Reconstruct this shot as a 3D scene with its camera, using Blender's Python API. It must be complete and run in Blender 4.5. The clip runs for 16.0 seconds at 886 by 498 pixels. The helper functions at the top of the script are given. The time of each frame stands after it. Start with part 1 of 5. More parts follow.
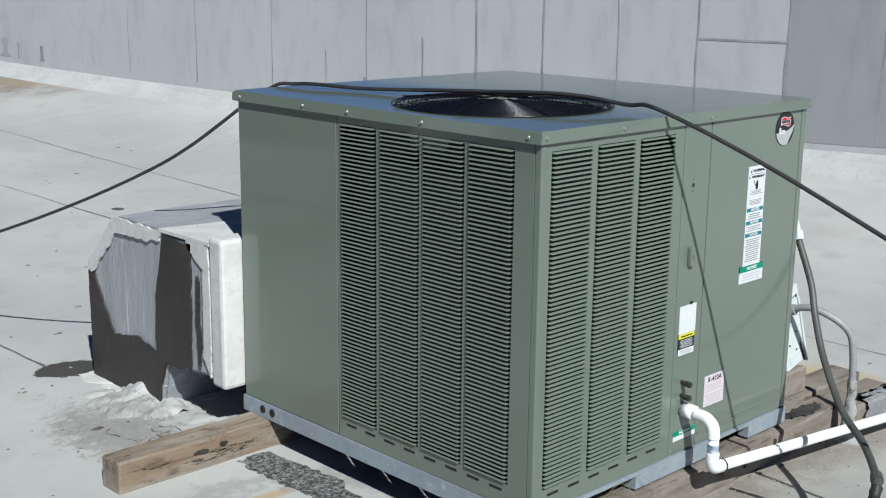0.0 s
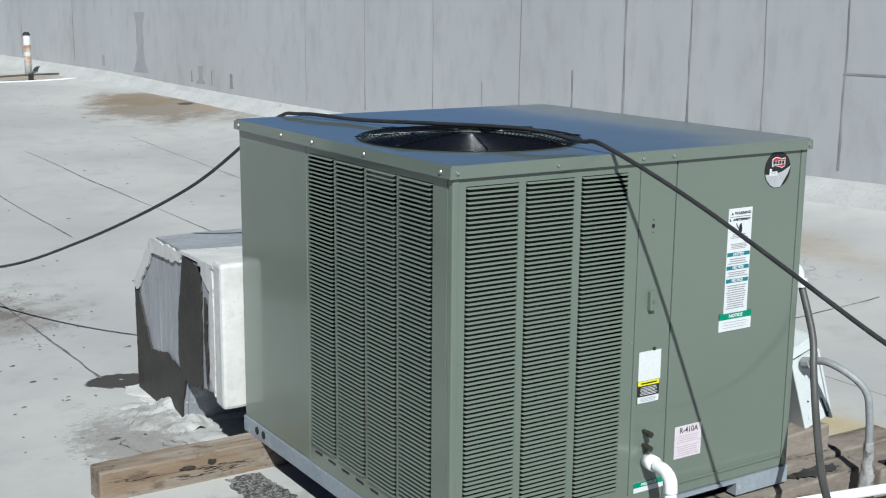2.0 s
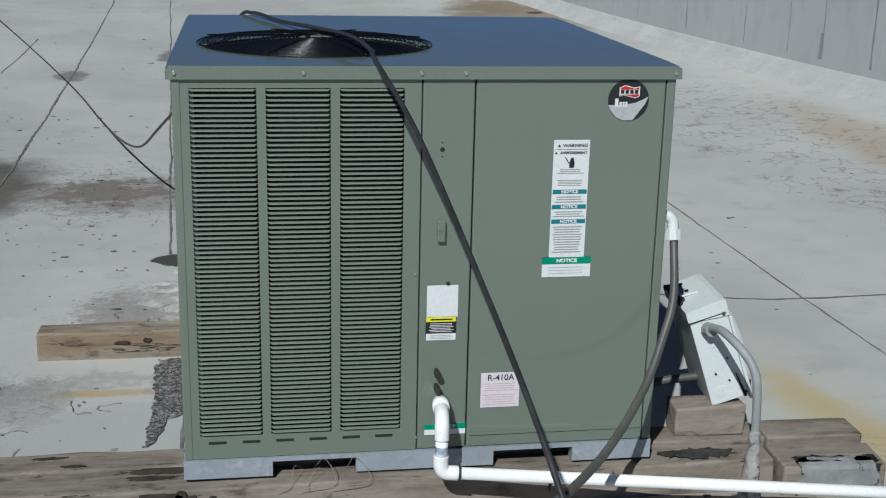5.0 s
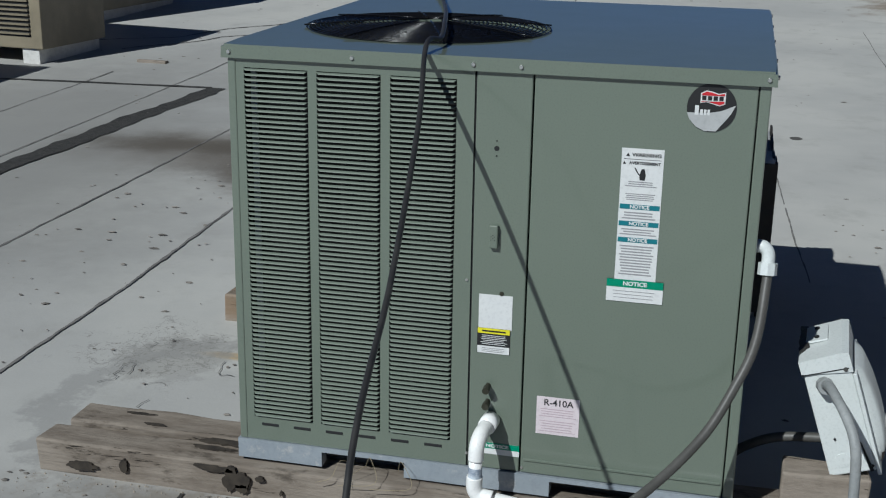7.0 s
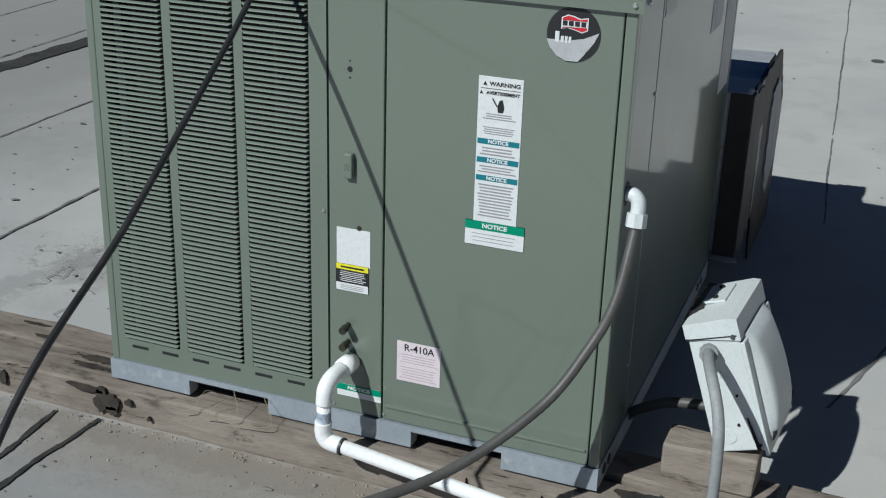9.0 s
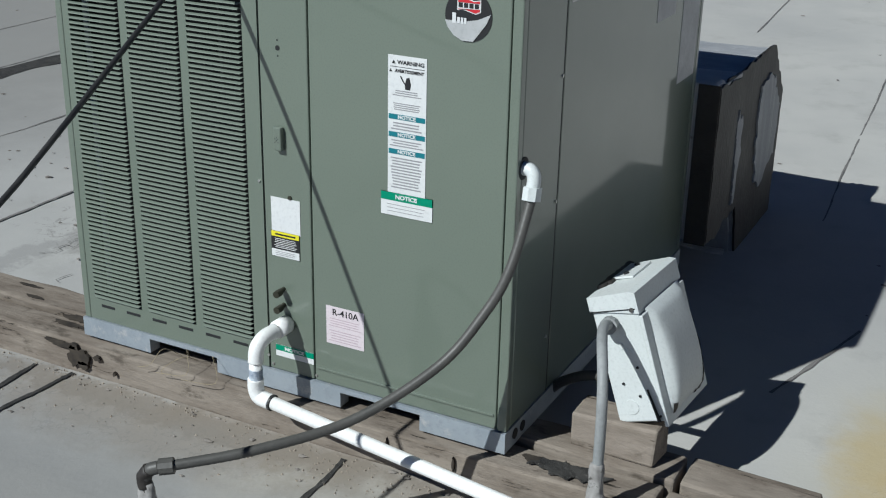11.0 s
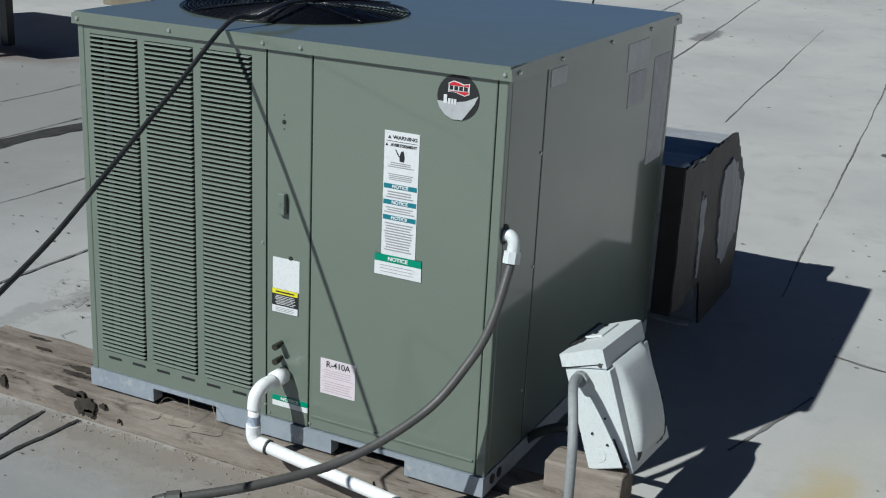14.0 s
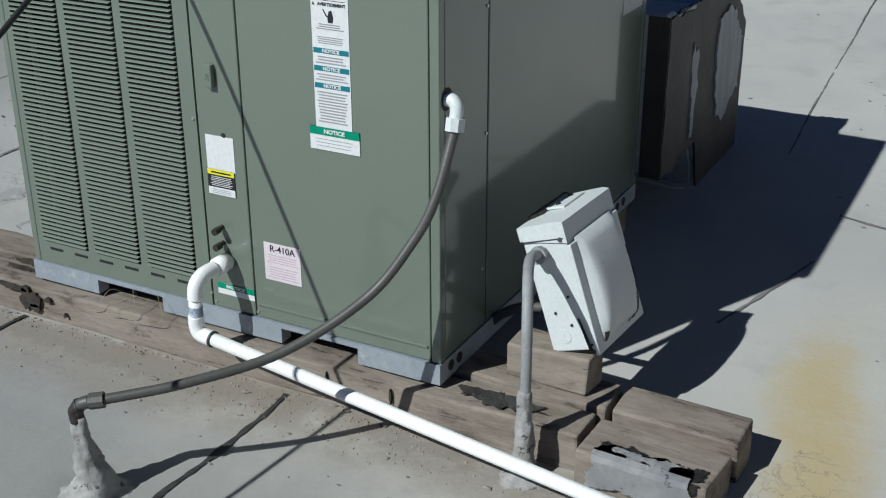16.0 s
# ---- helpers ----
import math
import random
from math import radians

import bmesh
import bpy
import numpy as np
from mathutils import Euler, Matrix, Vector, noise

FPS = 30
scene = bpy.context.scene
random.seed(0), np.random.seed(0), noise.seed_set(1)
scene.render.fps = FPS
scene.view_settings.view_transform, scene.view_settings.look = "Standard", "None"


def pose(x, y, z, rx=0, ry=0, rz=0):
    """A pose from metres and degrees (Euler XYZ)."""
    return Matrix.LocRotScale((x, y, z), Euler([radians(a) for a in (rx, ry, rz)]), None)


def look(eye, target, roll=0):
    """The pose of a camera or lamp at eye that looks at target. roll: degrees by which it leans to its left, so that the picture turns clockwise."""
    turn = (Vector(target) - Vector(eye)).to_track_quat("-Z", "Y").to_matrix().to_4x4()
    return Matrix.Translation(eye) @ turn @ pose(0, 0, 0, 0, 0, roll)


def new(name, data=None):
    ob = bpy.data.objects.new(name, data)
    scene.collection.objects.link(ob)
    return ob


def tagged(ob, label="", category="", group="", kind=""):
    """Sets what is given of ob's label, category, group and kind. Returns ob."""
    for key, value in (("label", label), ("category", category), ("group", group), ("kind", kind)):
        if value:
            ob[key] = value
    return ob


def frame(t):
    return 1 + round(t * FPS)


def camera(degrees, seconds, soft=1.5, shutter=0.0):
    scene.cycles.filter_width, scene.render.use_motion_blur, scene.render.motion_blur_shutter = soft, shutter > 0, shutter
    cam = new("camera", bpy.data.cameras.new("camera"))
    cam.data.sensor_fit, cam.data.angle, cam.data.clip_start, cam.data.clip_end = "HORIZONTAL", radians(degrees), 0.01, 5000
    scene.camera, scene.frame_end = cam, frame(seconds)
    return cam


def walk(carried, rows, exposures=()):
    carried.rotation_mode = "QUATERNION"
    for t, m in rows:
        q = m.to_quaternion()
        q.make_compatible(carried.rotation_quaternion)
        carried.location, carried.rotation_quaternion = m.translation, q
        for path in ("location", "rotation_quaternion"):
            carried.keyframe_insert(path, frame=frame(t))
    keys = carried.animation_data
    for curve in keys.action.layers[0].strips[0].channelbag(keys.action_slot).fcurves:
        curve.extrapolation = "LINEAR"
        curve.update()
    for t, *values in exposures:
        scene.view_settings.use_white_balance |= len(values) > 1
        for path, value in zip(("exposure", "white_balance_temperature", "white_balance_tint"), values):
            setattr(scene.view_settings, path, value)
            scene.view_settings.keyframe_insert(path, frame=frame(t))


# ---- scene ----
cam = camera(39.9, 16.0, soft=1.15)
PATH = [
    (0, (-2.139, -1.888, 1.502), (-0.784, -0.487, 1.052), 0.6),
    (0.5, (-2.151, -2.051, 1.508), (-0.859, -0.585, 1.081), -0.1),
    (1, (-1.994, -2.151, 1.494), (-0.752, -0.636, 1.09), 0.5),
    (1.5, (-1.733, -2.224, 1.518), (-0.523, -0.688, 1.097), 0.5),
    (2, (-1.521, -2.35, 1.513), (-0.466, -0.7, 1.108), 0.5),
    (2.5, (-1.27, -2.483, 1.528), (-0.34, -0.751, 1.159), 0.4),
    (2.9, (-1.043, -2.502, 1.491), (-0.224, -0.737, 1.028), 3.8),
    (3, (-0.973, -2.47, 1.512), (-0.203, -0.685, 1.044), 1.8),
    (3.5, (-0.748, -2.571, 1.519), (-0.147, -0.72, 1.058), -0.0),
    (4, (-0.497, -2.764, 1.535), (-0.049, -0.873, 1.064), 0.5),
    (4.5, (-0.228, -2.839, 1.502), (0.213, -0.944, 1.038), 2.1),
    (4.7, (-0.065, -2.837, 1.5), (0.337, -0.951, 0.969), 1.9),
    (6.8, (1.071, -2.632, 1.528), (0.691, -0.758, 0.942), 1.6),
    (7, (1.134, -2.583, 1.511), (0.69, -0.725, 0.919), 1.0),
    (7.5, (1.255, -2.548, 1.495), (0.856, -0.688, 0.877), 2.9),
    (8, (1.427, -2.211, 1.51), (0.98, -0.386, 0.824), 4.3),
    (8.5, (1.528, -2.123, 1.531), (0.991, -0.335, 0.812), 1.7),
    (8.7, (1.58, -2.16, 1.526), (0.994, -0.395, 0.792), 1.6),
    (10.8, (2.133, -2.075, 1.51), (1.185, -0.487, 0.748), 0.5),
    (11, (2.135, -2.126, 1.515), (1.287, -0.476, 0.766), 1.2),
    (11.5, (2.111, -2.198, 1.511), (1.423, -0.53, 0.649), 3.1),
    (12, (2.14, -2.313, 1.501), (1.366, -0.601, 0.813), 4.8),
    (12.5, (2.189, -2.347, 1.541), (1.387, -0.637, 0.882), 3.8),
    (13, (2.191, -2.365, 1.571), (1.367, -0.658, 0.933), 3.5),
    (13.5, (2.21, -2.378, 1.557), (1.38, -0.668, 0.936), 3.3),
    (14, (2.231, -2.375, 1.558), (1.395, -0.667, 0.938), 2.8),
    (14.5, (2.239, -2.368, 1.551), (1.395, -0.663, 0.932), 2.8),
    (15, (2.259, -2.348, 1.549), (1.402, -0.653, 0.921), 2.7),
    (15.5, (2.321, -2.275, 1.517), (1.463, -0.615, 0.804), 0.7),
    (16, (2.312, -2.061, 1.484), (1.454, -0.453, 0.662), -0.2),
]
walk(cam, [(t, look(eye, target, roll)) for t, eye, target, roll in PATH],
     exposures=[(0, 0.25, 5900, 4), (2.5, 0.22, 5900, 4), (3.2, 0.14, 5900, 4), (4.0, -0.08, 5900, 4), (4.5, -0.15, 5900, 4), (7.0, -0.30, 5900, 4), (8.5, -0.21, 5900, 4), (11.0, -0.03, 5900, 4), (16.0, -0.06, 5900, 4)])

# ---- light ----
SUN = Vector((0.54, 1.14, -1.10)).normalized()      # the way the sunlight goes
lamp = bpy.data.lights.new("sun", "SUN")
lamp.energy, lamp.angle, lamp.color = 5.0, radians(0.55), (1.0, 0.97, 0.92)
sun = new("sun", lamp)
sun.matrix_world = look((-6, -12, 12), Vector((-6, -12, 12)) + SUN)
world = bpy.data.worlds.new("sky")
scene.world = world
world.use_nodes = True
wn = world.node_tree.nodes
sky = wn.new("ShaderNodeTexSky")
sky.sky_type, sky.sun_disc = "NISHITA", False
sky.altitude, sky.air_density, sky.dust_density, sky.ozone_density = 1500, 0.36, 0.02, 10.0
sky.sun_elevation, sky.sun_rotation = math.asin(-SUN.z), math.atan2(-SUN.x, -SUN.y)
world.node_tree.links.new(sky.outputs[0], wn["Background"].inputs[0])
wn["Background"].inputs[1].default_value = 0.05


# ---- materials ----
def nodes_of(name):
    m = bpy.data.materials.new(name)
    m.use_nodes = True
    return m, m.node_tree.nodes, m.node_tree.links, m.node_tree.nodes["Principled BSDF"]


def mix_node(n, l, fac, a, b, blend="MIX"):
    x = n.new("ShaderNodeMix")
    x.data_type, x.blend_type = "RGBA", blend
    for sock, val in ((x.inputs[0], fac), (x.inputs[6], a), (x.inputs[7], b)):
        if isinstance(val, (int, float)):
            sock.default_value = val
        elif isinstance(val, tuple):
            sock.default_value = (*val[:3], 1)
        else:
            l.new(val, sock)
    return x.outputs[2]


def noise_node(n, l, vec, scale, detail=6, rough=0.6):
    x = n.new("ShaderNodeTexNoise")
    x.inputs["Scale"].default_value, x.inputs["Detail"].default_value, x.inputs["Roughness"].default_value = scale, detail, rough
    l.new(vec, x.inputs["Vector"])
    return x.outputs["Fac"]


def ramp_node(n, l, fac, lo, hi):
    x = n.new("ShaderNodeMapRange")
    x.interpolation_type = "SMOOTHSTEP"
    x.inputs[1].default_value, x.inputs[2].default_value = lo, hi
    l.new(fac, x.inputs[0])
    return x.outputs[0]


def math_node(n, l, op, a, b=0.0, c=0.0):
    x = n.new("ShaderNodeMath")
    x.operation = op
    for i, v in enumerate((a, b, c)):
        if isinstance(v, (int, float)):
            x.inputs[i].default_value = v
        else:
            l.new(v, x.inputs[i])
    return x.outputs[0]


def mat(name, c1, c2=None, scale=6.0, rough=0.5, metal=0.0, bump=0.15, grain=120.0, dirt=None, dirt_at=(0.58, 0.72), stretch=(1, 1, 1), depth=0.002, vary=0.0, spec=0.5, coat=0.0):
    """A surface with variation at two scales, optional dirt patches and fine relief."""
    m, n, l, p = nodes_of(name)
    tc = n.new("ShaderNodeTexCoord")
    mp = n.new("ShaderNodeMapping")
    mp.inputs["Scale"].default_value = stretch
    l.new(tc.outputs["Object"], mp.inputs[0])
    v = mp.outputs[0]
    c2 = c2 or tuple(c * 0.85 for c in c1)
    big, fine = noise_node(n, l, v, scale), noise_node(n, l, v, grain, 3)
    col = mix_node(n, l, ramp_node(n, l, big, 0.3, 0.7), c1, c2)
    col = mix_node(n, l, math_node(n, l, "MULTIPLY", ramp_node(n, l, fine, 0.45, 0.75), 0.35), col, tuple(c * 0.7 for c in c2))
    if dirt:
        col = mix_node(n, l, ramp_node(n, l, noise_node(n, l, v, scale * 2.3, 8, 0.7), *dirt_at), col, dirt)
    if vary:
        oi = n.new("ShaderNodeObjectInfo")
        k = math_node(n, l, "MULTIPLY_ADD", oi.outputs["Random"], vary, 1 - vary / 2)
        hs = n.new("ShaderNodeHueSaturation")
        l.new(col, hs.inputs["Color"])
        l.new(k, hs.inputs["Value"])
        col = hs.outputs[0]
    l.new(col, p.inputs["Base Color"])
    l.new(math_node(n, l, "MULTIPLY_ADD", big, 0.2, rough - 0.1), p.inputs["Roughness"])
    p.inputs["Metallic"].default_value = metal
    p.inputs["Specular IOR Level"].default_value = spec
    p.inputs["Coat Weight"].default_value, p.inputs["Coat Roughness"].default_value = coat, 0.06
    if bump:
        b = n.new("ShaderNodeBump")
        b.inputs["Strength"].default_value, b.inputs["Distance"].default_value = bump, depth
        l.new(math_node(n, l, "ADD", fine, big), b.inputs["Height"])
        l.new(b.outputs[0], p.inputs["Normal"])
    return m


GREEN = mat("green_grey_paint", (0.141, 0.170, 0.136), (0.134, 0.162, 0.130), 2.0, 0.36, 0.0, 0.02, 260, spec=0.45, coat=0.75)
GREENDUST = mat("dusty_green_grey_paint", (0.131, 0.158, 0.128), (0.123, 0.150, 0.121), 3.0, 0.55, 0.0, 0.05, 260, spec=0.35)
PAINTED = mat("grey_painted_conduit", (0.30, 0.31, 0.31), (0.22, 0.23, 0.23), 12, 0.55, 0, 0.2)
GALV = mat("galvanised_base", (0.331, 0.368, 0.405), (0.276, 0.313, 0.350), 9, 0.5, 0.25, 0.15, 90, dirt=(0.460, 0.460, 0.460), dirt_at=(0.55, 0.7))
# near-black: painted shade in gaps and recesses, and small dark hardware
DARK = mat("dark_parts_and_shade", (0.012, 0.013, 0.014), None, 9, 0.7)
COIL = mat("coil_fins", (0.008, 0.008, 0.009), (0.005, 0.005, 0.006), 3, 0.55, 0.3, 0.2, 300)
BLACKSTEEL = mat("black_steel", (0.012, 0.012, 0.014), (0.02, 0.02, 0.022), 9, 0.32, 0.0, 0.05)
WIRE = mat("black_coated_wire", (0.006, 0.006, 0.007), None, 9, 0.26, 0.0, 0.0, spec=0.4)
BLADE = mat("black_plastic", (0.006, 0.006, 0.008), None, 9, 0.5, 0.0, 0.05)
CANT = mat("cant_coating", (0.442, 0.438, 0.425), (0.365, 0.361, 0.348), 3, 0.78, 0, 0.4, 35, dirt=(0.281, 0.246, 0.204), dirt_at=(0.62, 0.72))
BOOT = mat("grey_sealant", (0.36, 0.35, 0.335), (0.22, 0.21, 0.20), 18, 0.8, 0, 0.6, 60, dirt=(0.06, 0.055, 0.05), dirt_at=(0.56, 0.64), depth=0.004)
SMEAR = mat("wall_smear", (0.264, 0.268, 0.272), (0.320, 0.322, 0.324), 5, 0.8, 0, 0.2, 40)
BRIGHT = mat("bright_metal", (0.62, 0.62, 0.6), None, 30, 0.35, 0.9, 0.05)
RUBBER = mat("black_rubber", (0.02, 0.02, 0.021), (0.035, 0.034, 0.033), 20, 0.42, 0, 0.1)
FLEX = mat("grey_conduit", (0.082, 0.079, 0.073), (0.062, 0.060, 0.055), 14, 0.5, 0, 0.2, dirt=(0.07, 0.06, 0.05), dirt_at=(0.66, 0.72))
PVC = mat("white_pvc", (0.82, 0.82, 0.80), (0.78, 0.78, 0.77), 5, 0.33, 0, 0.03)
PRIMER = mat("blue_primer", (0.10, 0.14, 0.22), (0.55, 0.6, 0.66), 40, 0.4, 0, 0.03)
BOXPAINT = mat("pale_grey_enamel", (0.62, 0.65, 0.64), (0.56, 0.59, 0.58), 6, 0.42, 0, 0.1, 150, dirt=(0.42, 0.42, 0.4), dirt_at=(0.66, 0.74))


def wood(name, pale, mid, dark, brown=None):
    """Weathered timber: long grain, open cracks along it, bleached and rotten patches."""
    m, n, l, p = nodes_of(name)
    tc = n.new("ShaderNodeTexCoord")
    oi = n.new("ShaderNodeObjectInfo")
    off = n.new("ShaderNodeVectorMath")
    off.operation = "MULTIPLY_ADD"
    l.new(oi.outputs["Random"], off.inputs[0])
    off.inputs[1].default_value = (7, 5, 3)
    l.new(tc.outputs["Object"], off.inputs[2])

    def along(sx, sy):
        mp = n.new("ShaderNodeMapping")
        mp.inputs["Scale"].default_value = (sx, sy, sy)
        l.new(off.outputs[0], mp.inputs[0])
        return mp.outputs[0]
    grain = noise_node(n, l, along(3.5, 60), 1.0, 5, 0.65)
    patchy = noise_node(n, l, along(2.2, 7), 1.6, 7, 0.68)
    rot = noise_node(n, l, along(5, 11), 1.3, 8, 0.7)
    line = noise_node(n, l, along(1.6, 20), 1.0, 4, 0.6)
    col = mix_node(n, l, ramp_node(n, l, patchy, 0.35, 0.66), pale, mid)
    if brown:
        col = mix_node(n, l, math_node(n, l, "MULTIPLY", ramp_node(n, l, noise_node(n, l, along(1.2, 9), 1.0, 5), 0.42, 0.58), 0.6), col, brown)
    col = mix_node(n, l, math_node(n, l, "MULTIPLY", ramp_node(n, l, grain, 0.48, 0.72), 0.32), col, dark)
    col = mix_node(n, l, math_node(n, l, "MULTIPLY", ramp_node(n, l, rot, 0.54, 0.66), 0.72), col, dark)
    crack = math_node(n, l, "SUBTRACT", 1.0, ramp_node(n, l, math_node(n, l, "ABSOLUTE", math_node(n, l, "SUBTRACT", line, 0.55)), 0.003, 0.010))
    crack = math_node(n, l, "MULTIPLY", crack, ramp_node(n, l, patchy, 0.52, 0.60))
    col = mix_node(n, l, crack, col, (0.022, 0.018, 0.014))
    l.new(col, p.inputs["Base Color"])
    p.inputs["Roughness"].default_value, p.inputs["Specular IOR Level"].default_value = 0.88, 0.25
    b = n.new("ShaderNodeBump")
    b.inputs["Strength"].default_value, b.inputs["Distance"].default_value = 0.8, 0.006
    hgt = math_node(n, l, "SUBTRACT", math_node(n, l, "MULTIPLY_ADD", grain, 0.45, math_node(n, l, "MULTIPLY", rot, -1.0)), math_node(n, l, "MULTIPLY", crack, 0.8))
    l.new(hgt, b.inputs["Height"])
    l.new(b.outputs[0], p.inputs["Normal"])
    return m


WOOD = wood("weathered_wood", (0.26, 0.225, 0.188), (0.155, 0.128, 0.104), (0.060, 0.048, 0.038))
WOODBROWN = wood("brown_wood", (0.30, 0.265, 0.225), (0.21, 0.170, 0.130), (0.085, 0.062, 0.045), (0.20, 0.128, 0.072))
WOODEND = wood("cut_wood", (0.281, 0.242, 0.204), (0.187, 0.157, 0.128), (0.085, 0.070, 0.055))
GRAVEL = mat("bare_gravel", (0.05, 0.047, 0.044), (0.33, 0.32, 0.31), 55, 0.9, 0, 0.9, 160, dirt=(0.03, 0.028, 0.027), dirt_at=(0.48, 0.56), depth=0.006)
DIRT = mat("brown_dirt", (0.27, 0.23, 0.185), (0.34, 0.30, 0.25), 20, 0.95, 0, 0.5, 90, depth=0.004)
WALLDARK = mat("grey_wall_recoat", (0.276, 0.278, 0.282), (0.240, 0.242, 0.245), 0.9, 0.75, 0, 0.15, 7, stretch=(1, 1, 0.4))
COATING = mat("white_roof_coating", (0.594, 0.585, 0.558), (0.504, 0.495, 0.468), 9, 0.75, 0, 0.45, 35, dirt=(0.270, 0.243, 0.207), dirt_at=(0.62, 0.70), depth=0.004)
MASTIC = mat("dark_mastic", (0.034, 0.029, 0.025), (0.022, 0.019, 0.017), 8, 0.58, 0, 0.6, 60, depth=0.004)
GREYCOAT = mat("grey_coating", (0.344, 0.353, 0.365), (0.271, 0.279, 0.295), 6, 0.55, 0, 0.5, 60, dirt=(0.459, 0.459, 0.459), dirt_at=(0.54, 0.66), stretch=(1, 3.2, 0.22), depth=0.006)
TAR = mat("tar", (0.016, 0.0155, 0.015), (0.045, 0.043, 0.040), 30, 0.85, 0, 0.8, 120, dirt=(0.10, 0.095, 0.088), dirt_at=(0.60, 0.66), depth=0.004)
CRACK = mat("seam_dirt", (0.104, 0.100, 0.096), (0.192, 0.184, 0.176), 14, 0.9, 0, 0.4, 80)
PAPER = mat("white_label", (0.655, 0.664, 0.655), (0.622, 0.630, 0.630), 12, 0.5, 0, 0)
PINK = mat("pink_label", (0.630, 0.554, 0.580), (0.605, 0.538, 0.563), 12, 0.5, 0, 0)
INK = mat("black_ink", (0.015, 0.015, 0.016), None, 12, 0.5, 0, 0)
GREYINK = mat("grey_ink", (0.30, 0.30, 0.31), None, 12, 0.5, 0, 0)
PINKINK = mat("mauve_ink", (0.48, 0.38, 0.42), None, 12, 0.5, 0, 0)
TEAL = mat("teal_ink", (0.01, 0.17, 0.21), None, 12, 0.45, 0, 0)
GREENINK = mat("green_ink", (0.0, 0.24, 0.13), None, 12, 0.45, 0, 0)
YELLOW = mat("yellow_ink", (0.75, 0.68, 0.02), None, 12, 0.45, 0, 0)
RED = mat("red_ink", (0.55, 0.02, 0.03), None, 12, 0.45, 0, 0)
FOIL = mat("silver_foil", (0.510, 0.518, 0.518), None, 12, 0.4, 0.2, 0)
BRASS = mat("dark_brass", (0.05, 0.05, 0.035), None, 30, 0.5, 0.5, 0.1)
TAN = mat("tan_paint", (0.25, 0.215, 0.15), (0.17, 0.145, 0.10), 3, 0.55, 0, 0.1)
WALLCOAT = mat("pale_wall_coating", (0.405, 0.407, 0.408), (0.36, 0.362, 0.364), 0.9, 0.75, 0, 0.15, 7, dirt=(0.34, 0.342, 0.344), dirt_at=(0.6, 0.8), stretch=(1, 1, 0.4))
WALLJOINT = mat("wall_joint_dirt", (0.17, 0.17, 0.17), (0.30, 0.30, 0.30), 7, 0.85, 0, 0.2, 40, stretch=(1, 1, 0.5))
RUST = mat("rusty_pole", (0.55, 0.52, 0.48), (0.30, 0.14, 0.07), 9, 0.7, 0, 0.3)
LEAF = mat("leaves", (0.045, 0.07, 0.025), (0.09, 0.075, 0.03), 0.6, 0.8, 0, 0, vary=0.3)
BARK = mat("bark", (0.08, 0.06, 0.045), None, 4, 0.9)
EARTH = mat("far_ground", (0.16, 0.14, 0.10), (0.09, 0.10, 0.06), 0.05, 0.95)
CHIPS = mat("debris", (0.06, 0.055, 0.05), (0.30, 0.27, 0.24), 9, 0.9)


